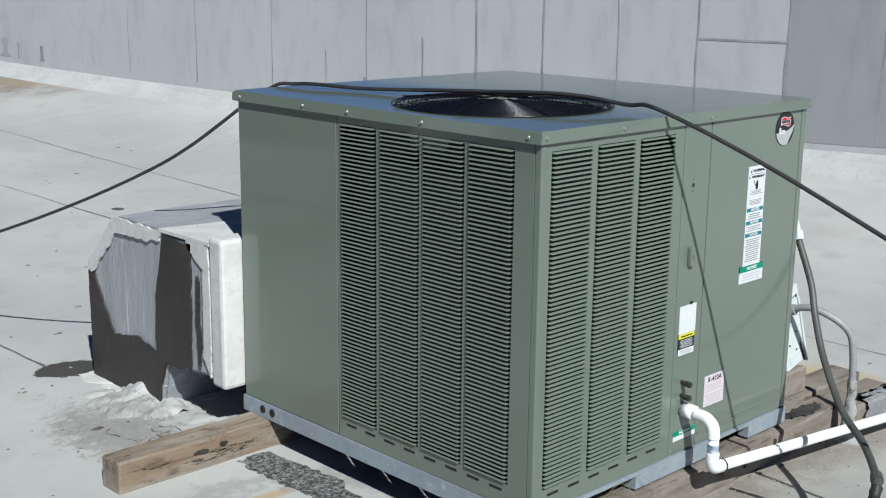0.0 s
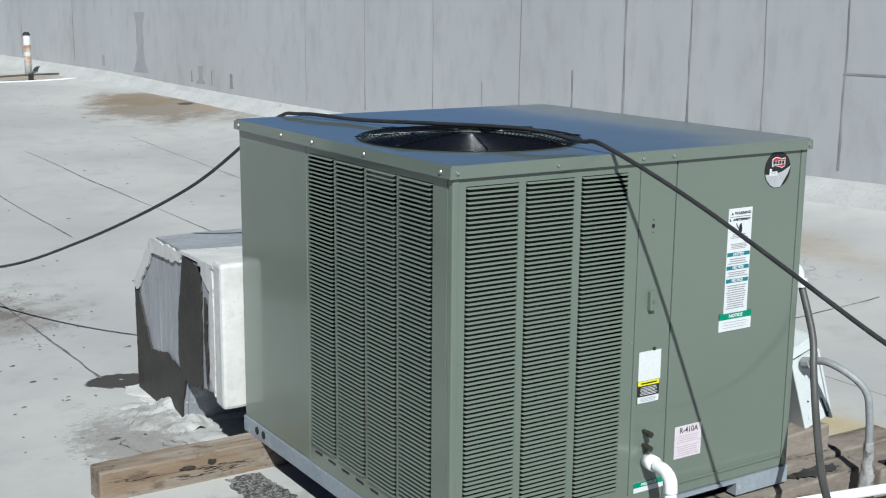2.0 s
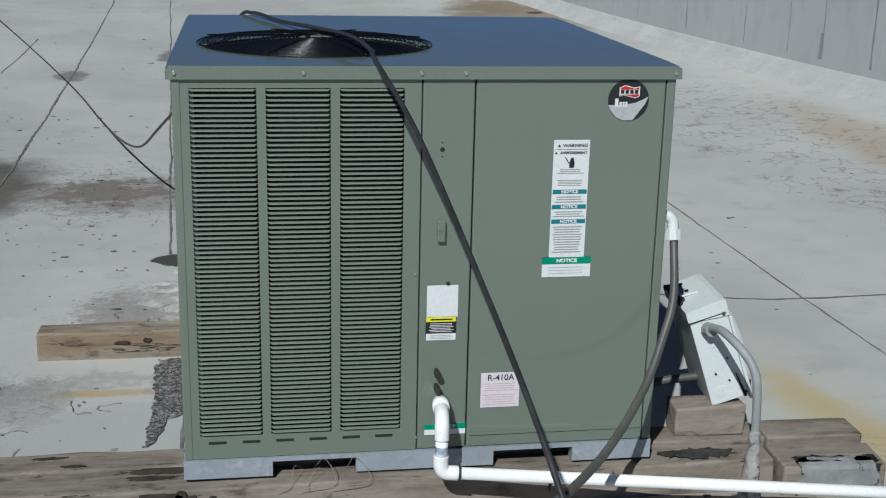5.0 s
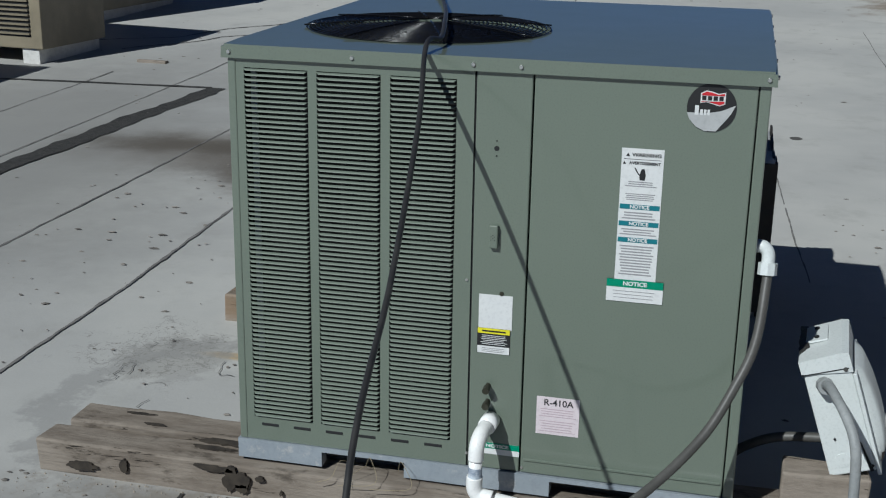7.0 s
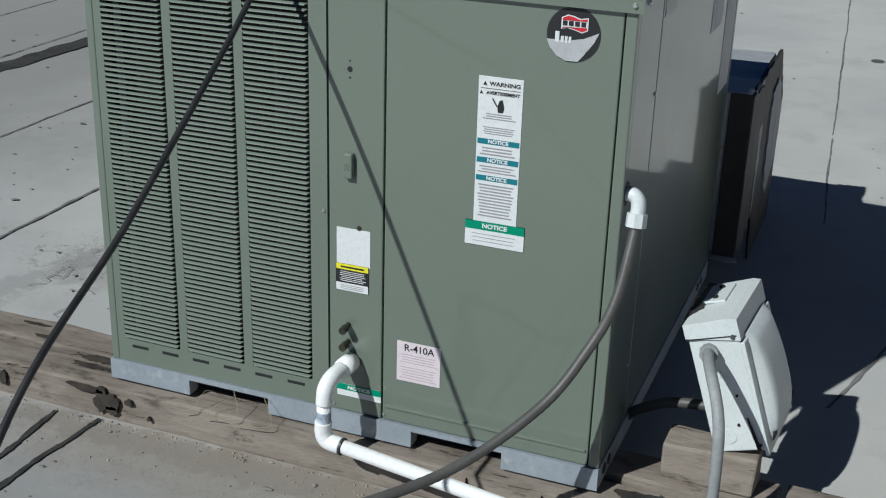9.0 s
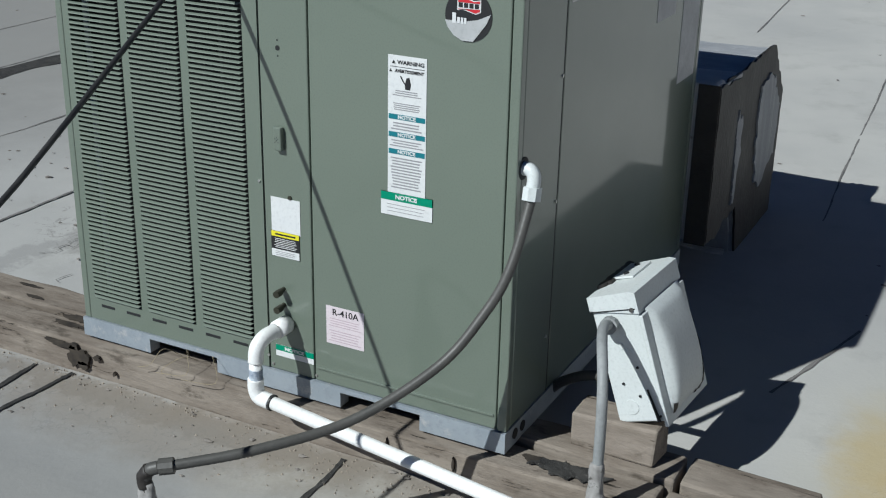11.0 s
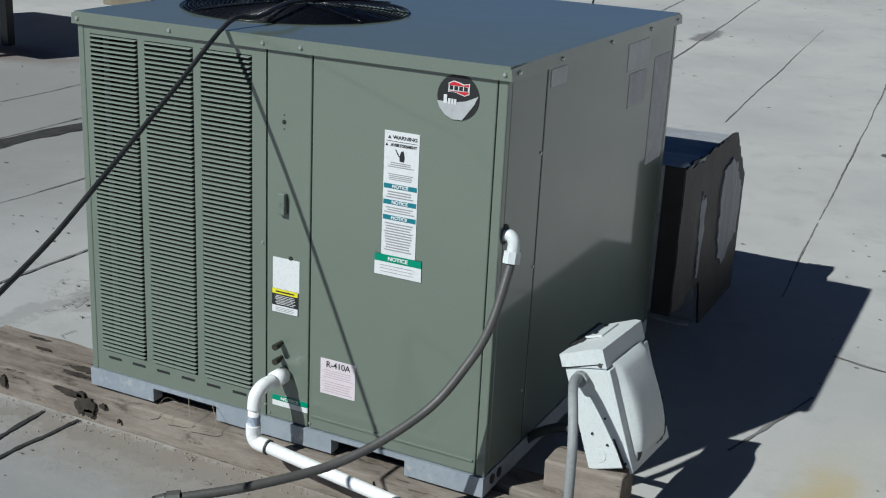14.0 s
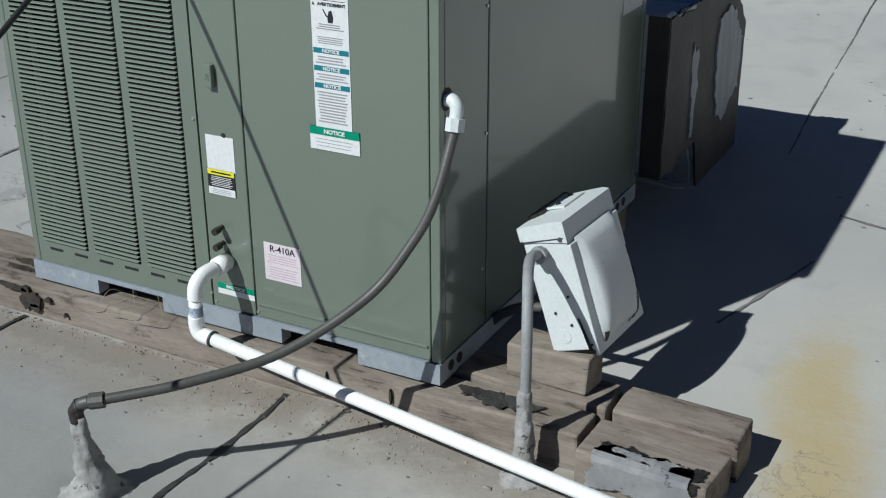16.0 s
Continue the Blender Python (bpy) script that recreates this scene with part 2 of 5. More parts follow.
def roof_material():
    """White roof coating with worn tone, grime, brown ponding stains, yellow stains, cracks and a painted dimming on
    the left.
    """
    m, n, l, p = nodes_of("roof_coating")
    geo = n.new("ShaderNodeNewGeometry")
    v = geo.outputs["Position"]
    big, mid, fine = noise_node(n, l, v, 0.55, 5), noise_node(n, l, v, 4.0, 8, 0.65), noise_node(n, l, v, 90, 4)
    col = mix_node(n, l, ramp_node(n, l, big, 0.35, 0.65), (0.456, 0.448, 0.424), (0.376, 0.372, 0.360))
    col = mix_node(n, l, math_node(n, l, "MULTIPLY", ramp_node(n, l, mid, 0.5, 0.75), 0.45), col, (0.288, 0.280, 0.264))
    speck = noise_node(n, l, v, 22, 6, 0.75)
    col = mix_node(n, l, ramp_node(n, l, speck, 0.70, 0.76), col, (0.176, 0.160, 0.144))
    sep = n.new("ShaderNodeSeparateXYZ")
    l.new(v, sep.inputs[0])

    def blot(x, y, rx, ry, colour, strength, wob=0.5, at=(0.75, 1.15), scale=3.0, ring=False):
        """A patch of colour round (x, y), stain or painted shade, with a ragged edge."""
        nonlocal col
        dx = math_node(n, l, "DIVIDE", math_node(n, l, "SUBTRACT", sep.outputs[0], x), rx)
        dy = math_node(n, l, "DIVIDE", math_node(n, l, "SUBTRACT", sep.outputs[1], y), ry)
        d = math_node(n, l, "SQRT", math_node(n, l, "ADD", math_node(n, l, "MULTIPLY", dx, dx), math_node(n, l, "MULTIPLY", dy, dy)))
        d = math_node(n, l, "ADD", d, math_node(n, l, "MULTIPLY", math_node(n, l, "SUBTRACT", noise_node(n, l, v, scale, 7, 0.7), 0.5), 2 * wob))
        if ring:
            d = math_node(n, l, "MULTIPLY", math_node(n, l, "ABSOLUTE", math_node(n, l, "SUBTRACT", d, 1.0)), 6.0)
        f = math_node(n, l, "MULTIPLY", math_node(n, l, "SUBTRACT", 1.0, ramp_node(n, l, d, *at)), strength)
        col = mix_node(n, l, f, col, colour)

    def cracked(x, y, rx, ry, scale, strength=0.8):
        """Flaking coating: a net of fine cracks and bare flecks round (x, y)."""
        nonlocal col
        vo = n.new("ShaderNodeTexVoronoi")
        vo.feature = "DISTANCE_TO_EDGE"
        vo.inputs["Scale"].default_value = scale
        wv = n.new("ShaderNodeVectorMath")
        wv.operation = "MULTIPLY_ADD"
        nz = n.new("ShaderNodeTexNoise")
        nz.inputs["Scale"].default_value, nz.inputs["Detail"].default_value = scale * 0.9, 6
        l.new(v, nz.inputs["Vector"])
        l.new(nz.outputs["Color"], wv.inputs[0])
        wv.inputs[1].default_value = (3.4 / scale, 3.4 / scale, 0)
        l.new(v, wv.inputs[2])
        l.new(wv.outputs[0], vo.inputs["Vector"])
        line = math_node(n, l, "SUBTRACT", 1.0, ramp_node(n, l, vo.outputs["Distance"], 0.012, 0.035))
        dx = math_node(n, l, "DIVIDE", math_node(n, l, "SUBTRACT", sep.outputs[0], x), rx)
        dy = math_node(n, l, "DIVIDE", math_node(n, l, "SUBTRACT", sep.outputs[1], y), ry)
        d = math_node(n, l, "SQRT", math_node(n, l, "ADD", math_node(n, l, "MULTIPLY", dx, dx), math_node(n, l, "MULTIPLY", dy, dy)))
        d = math_node(n, l, "ADD", d, math_node(n, l, "MULTIPLY", math_node(n, l, "SUBTRACT", noise_node(n, l, v, scale * 0.5, 5), 0.5), 2.0))
        area = math_node(n, l, "SUBTRACT", 1.0, ramp_node(n, l, d, 0.6, 1.0))
        col = mix_node(n, l, math_node(n, l, "MULTIPLY", math_node(n, l, "MULTIPLY", line, area), strength * 0.55), col, (0.128, 0.120, 0.112))
        fl = ramp_node(n, l, noise_node(n, l, v, scale * 3, 6, 0.75), 0.58, 0.63)
        col = mix_node(n, l, math_node(n, l, "MULTIPLY", math_node(n, l, "MULTIPLY", fl, area), strength), col, (0.192, 0.176, 0.160))

    blot(-1.25, 3.60, 0.50, 0.85, (0.056, 0.048, 0.040), 0.95, 0.5, (0.45, 1.05))
    blot(-1.75, 3.45, 0.9, 0.55, (0.136, 0.116, 0.096), 0.9, 0.5, (0.3, 1.2))
    blot(-0.45, 3.4, 0.6, 0.5, (0.216, 0.192, 0.168), 0.6, 0.9, (0.5, 1.0), 9)
    blot(-0.30, 0.82, 0.20, 0.035, (0.400, 0.272, 0.104), 0.7, 0.4, (0.5, 1.2), 8)
    blot(-0.55, 0.75, 0.22, 0.25, (0.272, 0.264, 0.248), 0.6, 0.9, (0.6, 0.9), 12)
    blot(-0.25, 1.62, 0.22, 0.35, (0.288, 0.280, 0.264), 0.6, 1.0, (0.6, 0.8), 14)
    blot(1.90, 0.62, 0.10, 0.30, (0.400, 0.320, 0.168), 0.6, 0.6, (0.2, 1.25), 7)
    blot(2.03, 0.15, 0.10, 0.42, (0.400, 0.320, 0.168), 0.6, 0.6, (0.2, 1.25), 7)
    blot(0.8, -0.14, 1.3, 0.20, (0.240, 0.200, 0.156), 0.7, 0.7, (0.5, 1.2), 5)
    blot(-0.28, 0.42, 0.44, 0.50, (0.216, 0.212, 0.208), 0.45, 0.6, (0.3, 1.1), 5, True)
    blot(-0.25, 0.42, 0.40, 0.45, (0.336, 0.332, 0.328), 0.5, 0.5, (0.55, 0.95), 5)
    blot(3.1, 10.6, 0.9, 1.3, (0.192, 0.152, 0.112), 0.85, 1.0, (0.4, 1.1), 2.6)
    blot(2.6, 14.2, 0.8, 0.5, (0.272, 0.200, 0.128), 0.7, 0.7, (0.4, 1.1), 2)
    blot(4.0, 3.6, 0.35, 2.2, (0.320, 0.248, 0.168), 0.6, 0.7, (0.4, 1.1), 2)
    blot(-4.35, 4.05, 0.75, 0.32, (0.12, 0.055, 0.03), 0.9, 0.7, (0.4, 1.1), 4)
    blot(-1.17, 7.08, 0.14, 0.30, (0.160, 0.152, 0.148), 0.85, 0.9, (0.6, 1.0), 6)
    blot(-0.46, 8.06, 0.12, 0.38, (0.160, 0.152, 0.148), 0.85, 0.9, (0.6, 1.0), 6)
    blot(-0.10, 2.24, 0.14, 0.10, (0.040, 0.036, 0.032), 0.95, 0.6, (0.85, 0.95), 9)
    blot(1.50, 4.72, 0.04, 0.05, (0.048, 0.044, 0.040), 0.9, 0.3, (0.8, 1.0), 12)
    cracked(-0.25, 1.62, 0.25, 0.42, 9)
    cracked(-0.62, 0.80, 0.32, 0.30, 16)
    cracked(0.6, -0.16, 1.5, 0.16, 12, 0.5)
    cracked(0.70, -0.50, 0.35, 0.14, 14, 0.6)
    blot(0.70, -0.57, 0.16, 0.12, (0.208, 0.200, 0.188), 0.75, 0.7, (0.4, 1.1), 14)
    blot(0.55, -0.095, 1.15, 0.075, (0.21, 0.18, 0.145), 0.7, 1.1, (0.55, 0.95), 14)
    blot(0.95, -0.20, 0.42, 0.10, (0.240, 0.208, 0.164), 0.8, 1.3, (0.5, 0.85), 22)
    blot(1.05, -0.42, 0.55, 0.32, (0.47, 0.45, 0.405), 0.75, 0.7, (0.5, 1.1), 5)
    blot(1.95, 0.45, 0.22, 0.75, (0.46, 0.44, 0.37), 0.4, 0.5, (0.4, 1.2), 4)
    blot(1.92, 0.50, 0.11, 0.30, (0.43, 0.34, 0.17), 0.6, 0.6, (0.2, 1.25), 7)
    blot(1.99, 0.20, 0.12, 0.34, (0.43, 0.33, 0.16), 0.65, 0.6, (0.2, 1.25), 7)
    blot(3.05, 11.4, 0.60, 0.75, (0.20, 0.155, 0.105), 0.85, 0.9, (0.4, 1.1), 3)
    blot(3.65, 10.3, 0.45, 0.40, (0.26, 0.21, 0.15), 0.8, 0.8, (0.4, 1.1), 3)
    blot(3.41, 10.72, 0.10, 0.12, (0.04, 0.033, 0.025), 0.9, 0.6, (0.6, 1.0), 8)
    blot(4.60, 5.85, 0.14, 0.55, (0.17, 0.115, 0.07), 0.85, 0.8, (0.4, 1.1), 5)
    blot(-0.52, 3.45, 0.48, 0.42, (0.16, 0.14, 0.12), 0.85, 1.4, (0.45, 0.7), 13)
    blot(-0.30, 1.55, 0.26, 0.34, (0.24, 0.225, 0.205), 0.6, 1.3, (0.5, 0.75), 20)
    blot(0.25, -0.62, 0.55, 0.30, (0.480, 0.468, 0.432), 0.5, 0.8, (0.5, 0.9), 6)
    # lens vignetting and shade on the left, put into the roof colour
    blot(-3.1, 2.8, 2.3, 4.2, (0.216, 0.212, 0.202), 0.8, 0.5, (0.3, 1.2), 0.8)
    cracked(1.97, 0.12, 0.10, 0.26, 11, 0.6)
    cracked(-0.6, 3.5, 0.8, 0.8, 9)
    cracked(3.6, 4.2, 0.7, 2.4, 3)
    blot(0.0, -1.05, 3.0, 1.05, (0.216, 0.214, 0.210), 0.75, 0.35, (0.55, 1.15), 2)
    blot(-1.80, 3.55, 0.85, 0.26, (0.085, 0.073, 0.06), 0.85, 0.6, (0.15, 1.15), 3)
    blot(-1.22, 3.20, 0.30, 0.55, (0.11, 0.095, 0.08), 0.8, 0.6, (0.2, 1.15), 4)
    l.new(col, p.inputs["Base Color"])
    p.inputs["Roughness"].default_value = 0.78
    p.inputs["Specular IOR Level"].default_value = 0.3
    b = n.new("ShaderNodeBump")
    b.inputs["Strength"].default_value, b.inputs["Distance"].default_value = 0.45, 0.004
    l.new(math_node(n, l, "ADD", math_node(n, l, "MULTIPLY", mid, 1.6), math_node(n, l, "MULTIPLY", fine, 0.3)), b.inputs["Height"])
    l.new(b.outputs[0], p.inputs["Normal"])
    return m


ROOF = roof_material()


# ---- building helpers ----
def part(name, bm, material, parent=None, label="", smooth=False):
    """Link a bmesh as one mesh object, under a thing or a part."""
    me = bpy.data.meshes.new(name)
    bmesh.ops.recalc_face_normals(bm, faces=bm.faces)
    bm.to_mesh(me)
    bm.free()
    me.materials.append(material)
    if smooth:
        for f in me.polygons:
            f.use_smooth = True
    ob = new(name, me)
    ob.parent = parent
    if label:
        tagged(ob, label)
    return ob


def again(name, ob, parent, m):
    """Another object on the same mesh."""
    o = new(name, ob.data)
    o.parent = parent
    o.matrix_local = m
    return o


def thing(name, label, category, group="", kind="", at=(0, 0, 0)):
    ob = new(name)
    ob.empty_display_size = 0.05
    ob.location = at
    return tagged(ob, label, category, group, kind)


def box(x0, x1, y0, y1, z0, z1, bevel=0.0, bm=None, m=None):
    bm = bm or bmesh.new()
    c = bmesh.ops.create_cube(bm, size=1, matrix=Matrix.Translation(((x0 + x1) / 2, (y0 + y1) / 2, (z0 + z1) / 2)) @ Matrix.Diagonal((x1 - x0, y1 - y0, z1 - z0, 1)))
    vs = c["verts"]
    if bevel:
        es = {e for v in vs for e in v.link_edges}
        r = bmesh.ops.bevel(bm, geom=list(es), offset=bevel, segments=2, affect="EDGES", profile=0.5)
        vs = list({v for f in r["faces"] for v in f.verts} | {v for v in vs if v.is_valid})
    if m:
        bmesh.ops.transform(bm, matrix=m, verts=vs)
    return bm


def cyl(p, q, r, r2=None, seg=20, bm=None, caps=True):
    bm = bm or bmesh.new()
    p, q = Vector(p), Vector(q)
    d = q - p
    m = Matrix.Translation((p + q) / 2) @ d.to_track_quat("Z", "Y").to_matrix().to_4x4()
    bmesh.ops.create_cone(bm, cap_ends=caps, segments=seg, radius1=r, radius2=r if r2 is None else r2, depth=d.length, matrix=m)
    return bm


def spline(c, per=10):
    c = [Vector(p) for p in c]
    c = [2 * c[0] - c[1]] + c + [2 * c[-1] - c[-2]]
    out = []
    for k in range(1, len(c) - 2):
        a, b, d, e = c[k - 1:k + 3]
        for i in range(per):
            f = i / per
            out.append(0.5 * (2 * b + (d - a) * f + (2 * a - 5 * b + 4 * d - e) * f * f + (3 * b - a - 3 * d + e) * f ** 3))
    return out + [c[-2]]


def tube(pts, r, seg=12, bm=None, ridged=0.0):
    """A round tube along points; r a number or a function of the share of the way."""
    bm = bm or bmesh.new()
    pts = [Vector(p) for p in pts]
    up, rings = Vector((0.123, 0.456, 0.881)), []
    for i, p in enumerate(pts):
        d = (pts[min(i + 1, len(pts) - 1)] - pts[max(i - 1, 0)]).normalized()
        side = d.cross(up).normalized()
        up = side.cross(d).normalized()
        rr = (r(i / (len(pts) - 1)) if callable(r) else r) * (1 + ridged * (i % 2))
        rings.append([bm.verts.new(p + rr * (math.cos(a) * side + math.sin(a) * up)) for a in (2 * math.pi * k / seg for k in range(seg))])
    for a, b in zip(rings, rings[1:]):
        for k in range(seg):
            bm.faces.new((a[k], a[(k + 1) % seg], b[(k + 1) % seg], b[k]))
    bm.faces.new(rings[0])
    bm.faces.new(rings[-1])
    return bm


def prism(outline, lo, hi, axis="x", bm=None):
    """An outline in the plane across an axis, drawn out from lo to hi along it."""
    bm = bm or bmesh.new()

    def at(a, b, c):
        return {"x": (c, a, b), "y": (a, c, b), "z": (a, b, c)}[axis]
    f = bm.faces.new([bm.verts.new(at(a, b, lo)) for a, b in outline])
    g = bmesh.ops.extrude_face_region(bm, geom=[f])
    step = Vector(at(0, 0, hi - lo))
    bmesh.ops.translate(bm, vec=step, verts=[v for v in g["geom"] if isinstance(v, bmesh.types.BMVert)])
    return bm


def wobble(bm, amount, scale, seed=0.0):
    for v in bm.verts:
        v.co += amount * noise.noise_vector(v.co * scale + Vector((seed, seed * 1.7, seed * 0.3)))
    return bm


def lettering(name, text, size, material, parent, m, stretch=1.0, bold=0.0):
    cu = bpy.data.curves.new(name, "FONT")
    cu.body, cu.size, cu.align_x, cu.align_y, cu.extrude, cu.offset = text, size, "CENTER", "CENTER", 0.0002, bold
    tmp = new(name, cu)
    me = bpy.data.meshes.new_from_object(tmp)
    bpy.data.objects.remove(tmp)
    bpy.data.curves.remove(cu)
    me.materials.append(material)
    ob = new(name, me)
    ob.parent = parent
    ob.matrix_local = m @ Matrix.Diagonal((stretch, 1, 1, 1))
    return ob


def height(x, y):
    """The roof's height: level round the unit, rising towards the parapets."""
    back = 0.0023 * max(0.0, y) ** 2 if y < 13 else 0.389 + 0.03 * (y - 13)
    return back + 0.02 * max(0.0, x - 1.8) ** 2


# ---- the roof and its parapets ----
def wall_x(y):
    return 5.07 - 0.171 * (y - 2.7)


CORNER_Y = 17.0
WALL_DIR = Vector((-0.1686, 0.9857, 0))             # along the side parapet
FAR_DIR = Vector((-0.9857, -0.1686, 0))             # along the far parapet
CORNER = Vector((wall_x(CORNER_Y), CORNER_Y, 0))


def make_roof():
    xs = sorted(set([-30 + 2 * i for i in range(13)] + [round(-5 + 0.2 * i, 2) for i in range(36)] + [2.5 + 0.5 * i for i in range(16)]))
    ys = sorted(set([-24 + 2 * i for i in range(11)] + [round(-3 + 0.2 * i, 2) for i in range(46)] + [6.5 + 0.5 * i for i in range(26)]))
    verts = [(x, y, height(min(x, wall_x(y) + 0.2), y) + (0.006 * noise.noise(Vector((x * 0.8, y * 0.8, 3))) if not (-1 < x < 2.2 and -1 < y < 2.6) else 0)) for y in ys for x in xs]
    w = len(xs)
    faces = [(j * w + i, j * w + i + 1, (j + 1) * w + i + 1, (j + 1) * w + i) for j in range(len(ys) - 1) for i in range(w - 1)]
    me = bpy.data.meshes.new("roof_floor")
    me.from_pydata(verts, [], faces)
    me.materials.append(ROOF)
    for f in me.polygons:
        f.use_smooth = True
    tagged(new("floor", me), "worn white coated flat roof with stains and seams", "roof", kind="structure")


def make_wall(name, start, direction, length, top0, top1, inward):
    n = 60
    bm = bmesh.new()
    prof = [(0.20, 0.0), (0.05, 0.10), (0.0, 0.15), (0.0, 1.0), (-0.25, 1.0), (-0.25, -1.0)]
    rows = []
    for i in range(n + 1):
        p = start + direction * (length * i / n)
        base = height(p.x, p.y) - 0.03
        top = top0 + (top1 - top0) * i / n
        wob = 0.025 * noise.noise(Vector((i * 0.9, length, 0)))
        rows.append([bm.verts.new(p + inward * (o + (wob if 0 < o else 0)) + Vector((0, 0, base + h * 1.0 if abs(h) < 0.9 else (top if h > 0 else base - 5)))) for o, h in prof])
    for a, b in zip(rows, rows[1:]):
        for k in range(len(prof) - 1):
            bm.faces.new((a[k], a[k + 1], b[k + 1], b[k])).material_index = 1 if k < 2 else 0
    ob = part(name, bm, WALLCOAT)
    ob.data.materials.append(CANT)
    return tagged(ob, "pale coated parapet wall with vertical panel joints", "wall", kind="structure")


make_roof()
INR = Vector((-0.9857, -0.1686, 0))
INF = Vector((0.1686, -0.9857, 0))
side_start = Vector((wall_x(-14), -14, 0))
SIDE_LEN = (CORNER - side_start).length
wall_east = make_wall("wall_east", side_start, WALL_DIR, SIDE_LEN, 2.05, 1.46, INR)
wall_north = make_wall("wall_north", CORNER, FAR_DIR, 26, 1.46, 1.40, INF)


def side_top(y):
    return 2.05 + (1.46 - 2.05) * ((y + 14) / 0.9857) / SIDE_LEN


def joint(y, z1, w, lean=0.0, name="wall_joint", tone=None):
    """A dirty vertical joint on the side parapet."""
    bm = bmesh.new()
    p = Vector((wall_x(y), y, 0)) + INR * 0.004
    z0 = height(p.x, p.y) + 0.18
    n = 14
    L, R = [], []
    for i in range(n + 1):
        z = z0 + (z1 - z0) * i / n
        ww = w * (0.5 + 0.9 * abs(noise.noise(Vector((y * 3, z * 4, 1))))) * (1.6 if i < 3 else 1)
        o = WALL_DIR * (lean * (z - z0) + 0.012 * noise.noise(Vector((y, z * 3, 7))))
        L.append(bm.verts.new(p + o - WALL_DIR * ww / 2 + Vector((0, 0, z))))
        R.append(bm.verts.new(p + o + WALL_DIR * ww / 2 + Vector((0, 0, z))))
    for i in range(n):
        bm.faces.new((L[i], R[i], R[i + 1], L[i + 1]))
    return tagged(part(name, bm, tone or WALLJOINT), "dark dirty joint between wall panels", "joint", "wall joints", "structure")


for jy, jz, jw in ((1.14, 9, 0.018), (1.76, 9, 0.016), (2.385, 9, 0.02), (3.014, 9, 0.02), (3.62, 9, 0.010), (3.64, 0.62, 0.05), (4.24, 9, 0.024), (4.84, 9, 0.03), (5.35, 0.95, 0.022), (5.93, 9, 0.012), (5.95, 0.6, 0.05), (6.38, 0.8, 0.015), (7.0, 9, 0.010), (7.96, 9, 0.012), (8.9, 9, 0.008), (10.27, 0.66, 0.07), (10.67, 0.68, 0.03), (11.09, 0.66, 0.03), (14.0, 9, 0.02), (15.6, 9, 0.02), (0.5, 9, 0.02), (-0.1, 9, 0.02)):
    joint(jy, min(jz, side_top(jy) - 0.02), jw)
bm = bmesh.new()
for ya, yb in ((-13.5, -4.0), (-4.0, 2.376)):
    vs = [bm.verts.new(Vector((wall_x(y), y, z)) + INR * 0.003) for y, z in ((ya, height(wall_x(ya), ya) + 0.16), (yb, height(wall_x(yb), yb) + 0.16), (yb, side_top(yb) - 0.024), (ya, side_top(ya) - 0.024))]
    bm.faces.new(vs)
tagged(part("wall_recoat", bm, WALLDARK), "darker grey coating on part of a parapet", "wall coating", kind="structure")
joint(12.25, 1.30, 0.30, tone=SMEAR)
joint(13.2, 0.75, 0.10, tone=SMEAR)
joint(10.9, 0.72, 0.16, tone=SMEAR)
# the rectangle of the patched panel
bm = bmesh.new()
pm = Vector((wall_x(2.7), 2.7, 1.04)) + INR * 0.004
bm.faces.new([bm.verts.new(pm + WALL_DIR * a + Vector((0, 0, b))) for a, b in ((-0.33, -0.006), (0.33, -0.006), (0.33, 0.008), (-0.33, 0.008))])
tagged(part("wall_joint", bm, WALLJOINT), "thin dark horizontal joint of a patched wall panel", "joint", "wall joints", "structure")


def coping(name, start, direction, length, top0, top1, inward):
    bm = bmesh.new()
    n = 20
    rows = []
    for i in range(n + 1):
        p = start + direction * (length * i / n)
        z = top0 + (top1 - top0) * i / n
        rows.append([bm.verts.new(p + inward * o + Vector((0, 0, z + h))) for o, h in ((0.015, -0.022), (0.015, 0.010), (-0.27, 0.015), (-0.27, -0.05))])
    for a, b in zip(rows, rows[1:]):
        for k in range(3):
            bm.faces.new((a[k], a[k + 1], b[k + 1], b[k]))
    return tagged(part(name, bm, COATING), "white coated metal edge on top of a parapet", "coping", kind="structure")


coping("trim_1", side_start, WALL_DIR, SIDE_LEN, 2.05, 1.46, INR)
coping("trim_2", CORNER, FAR_DIR, 26, 1.46, 1.40, INF)


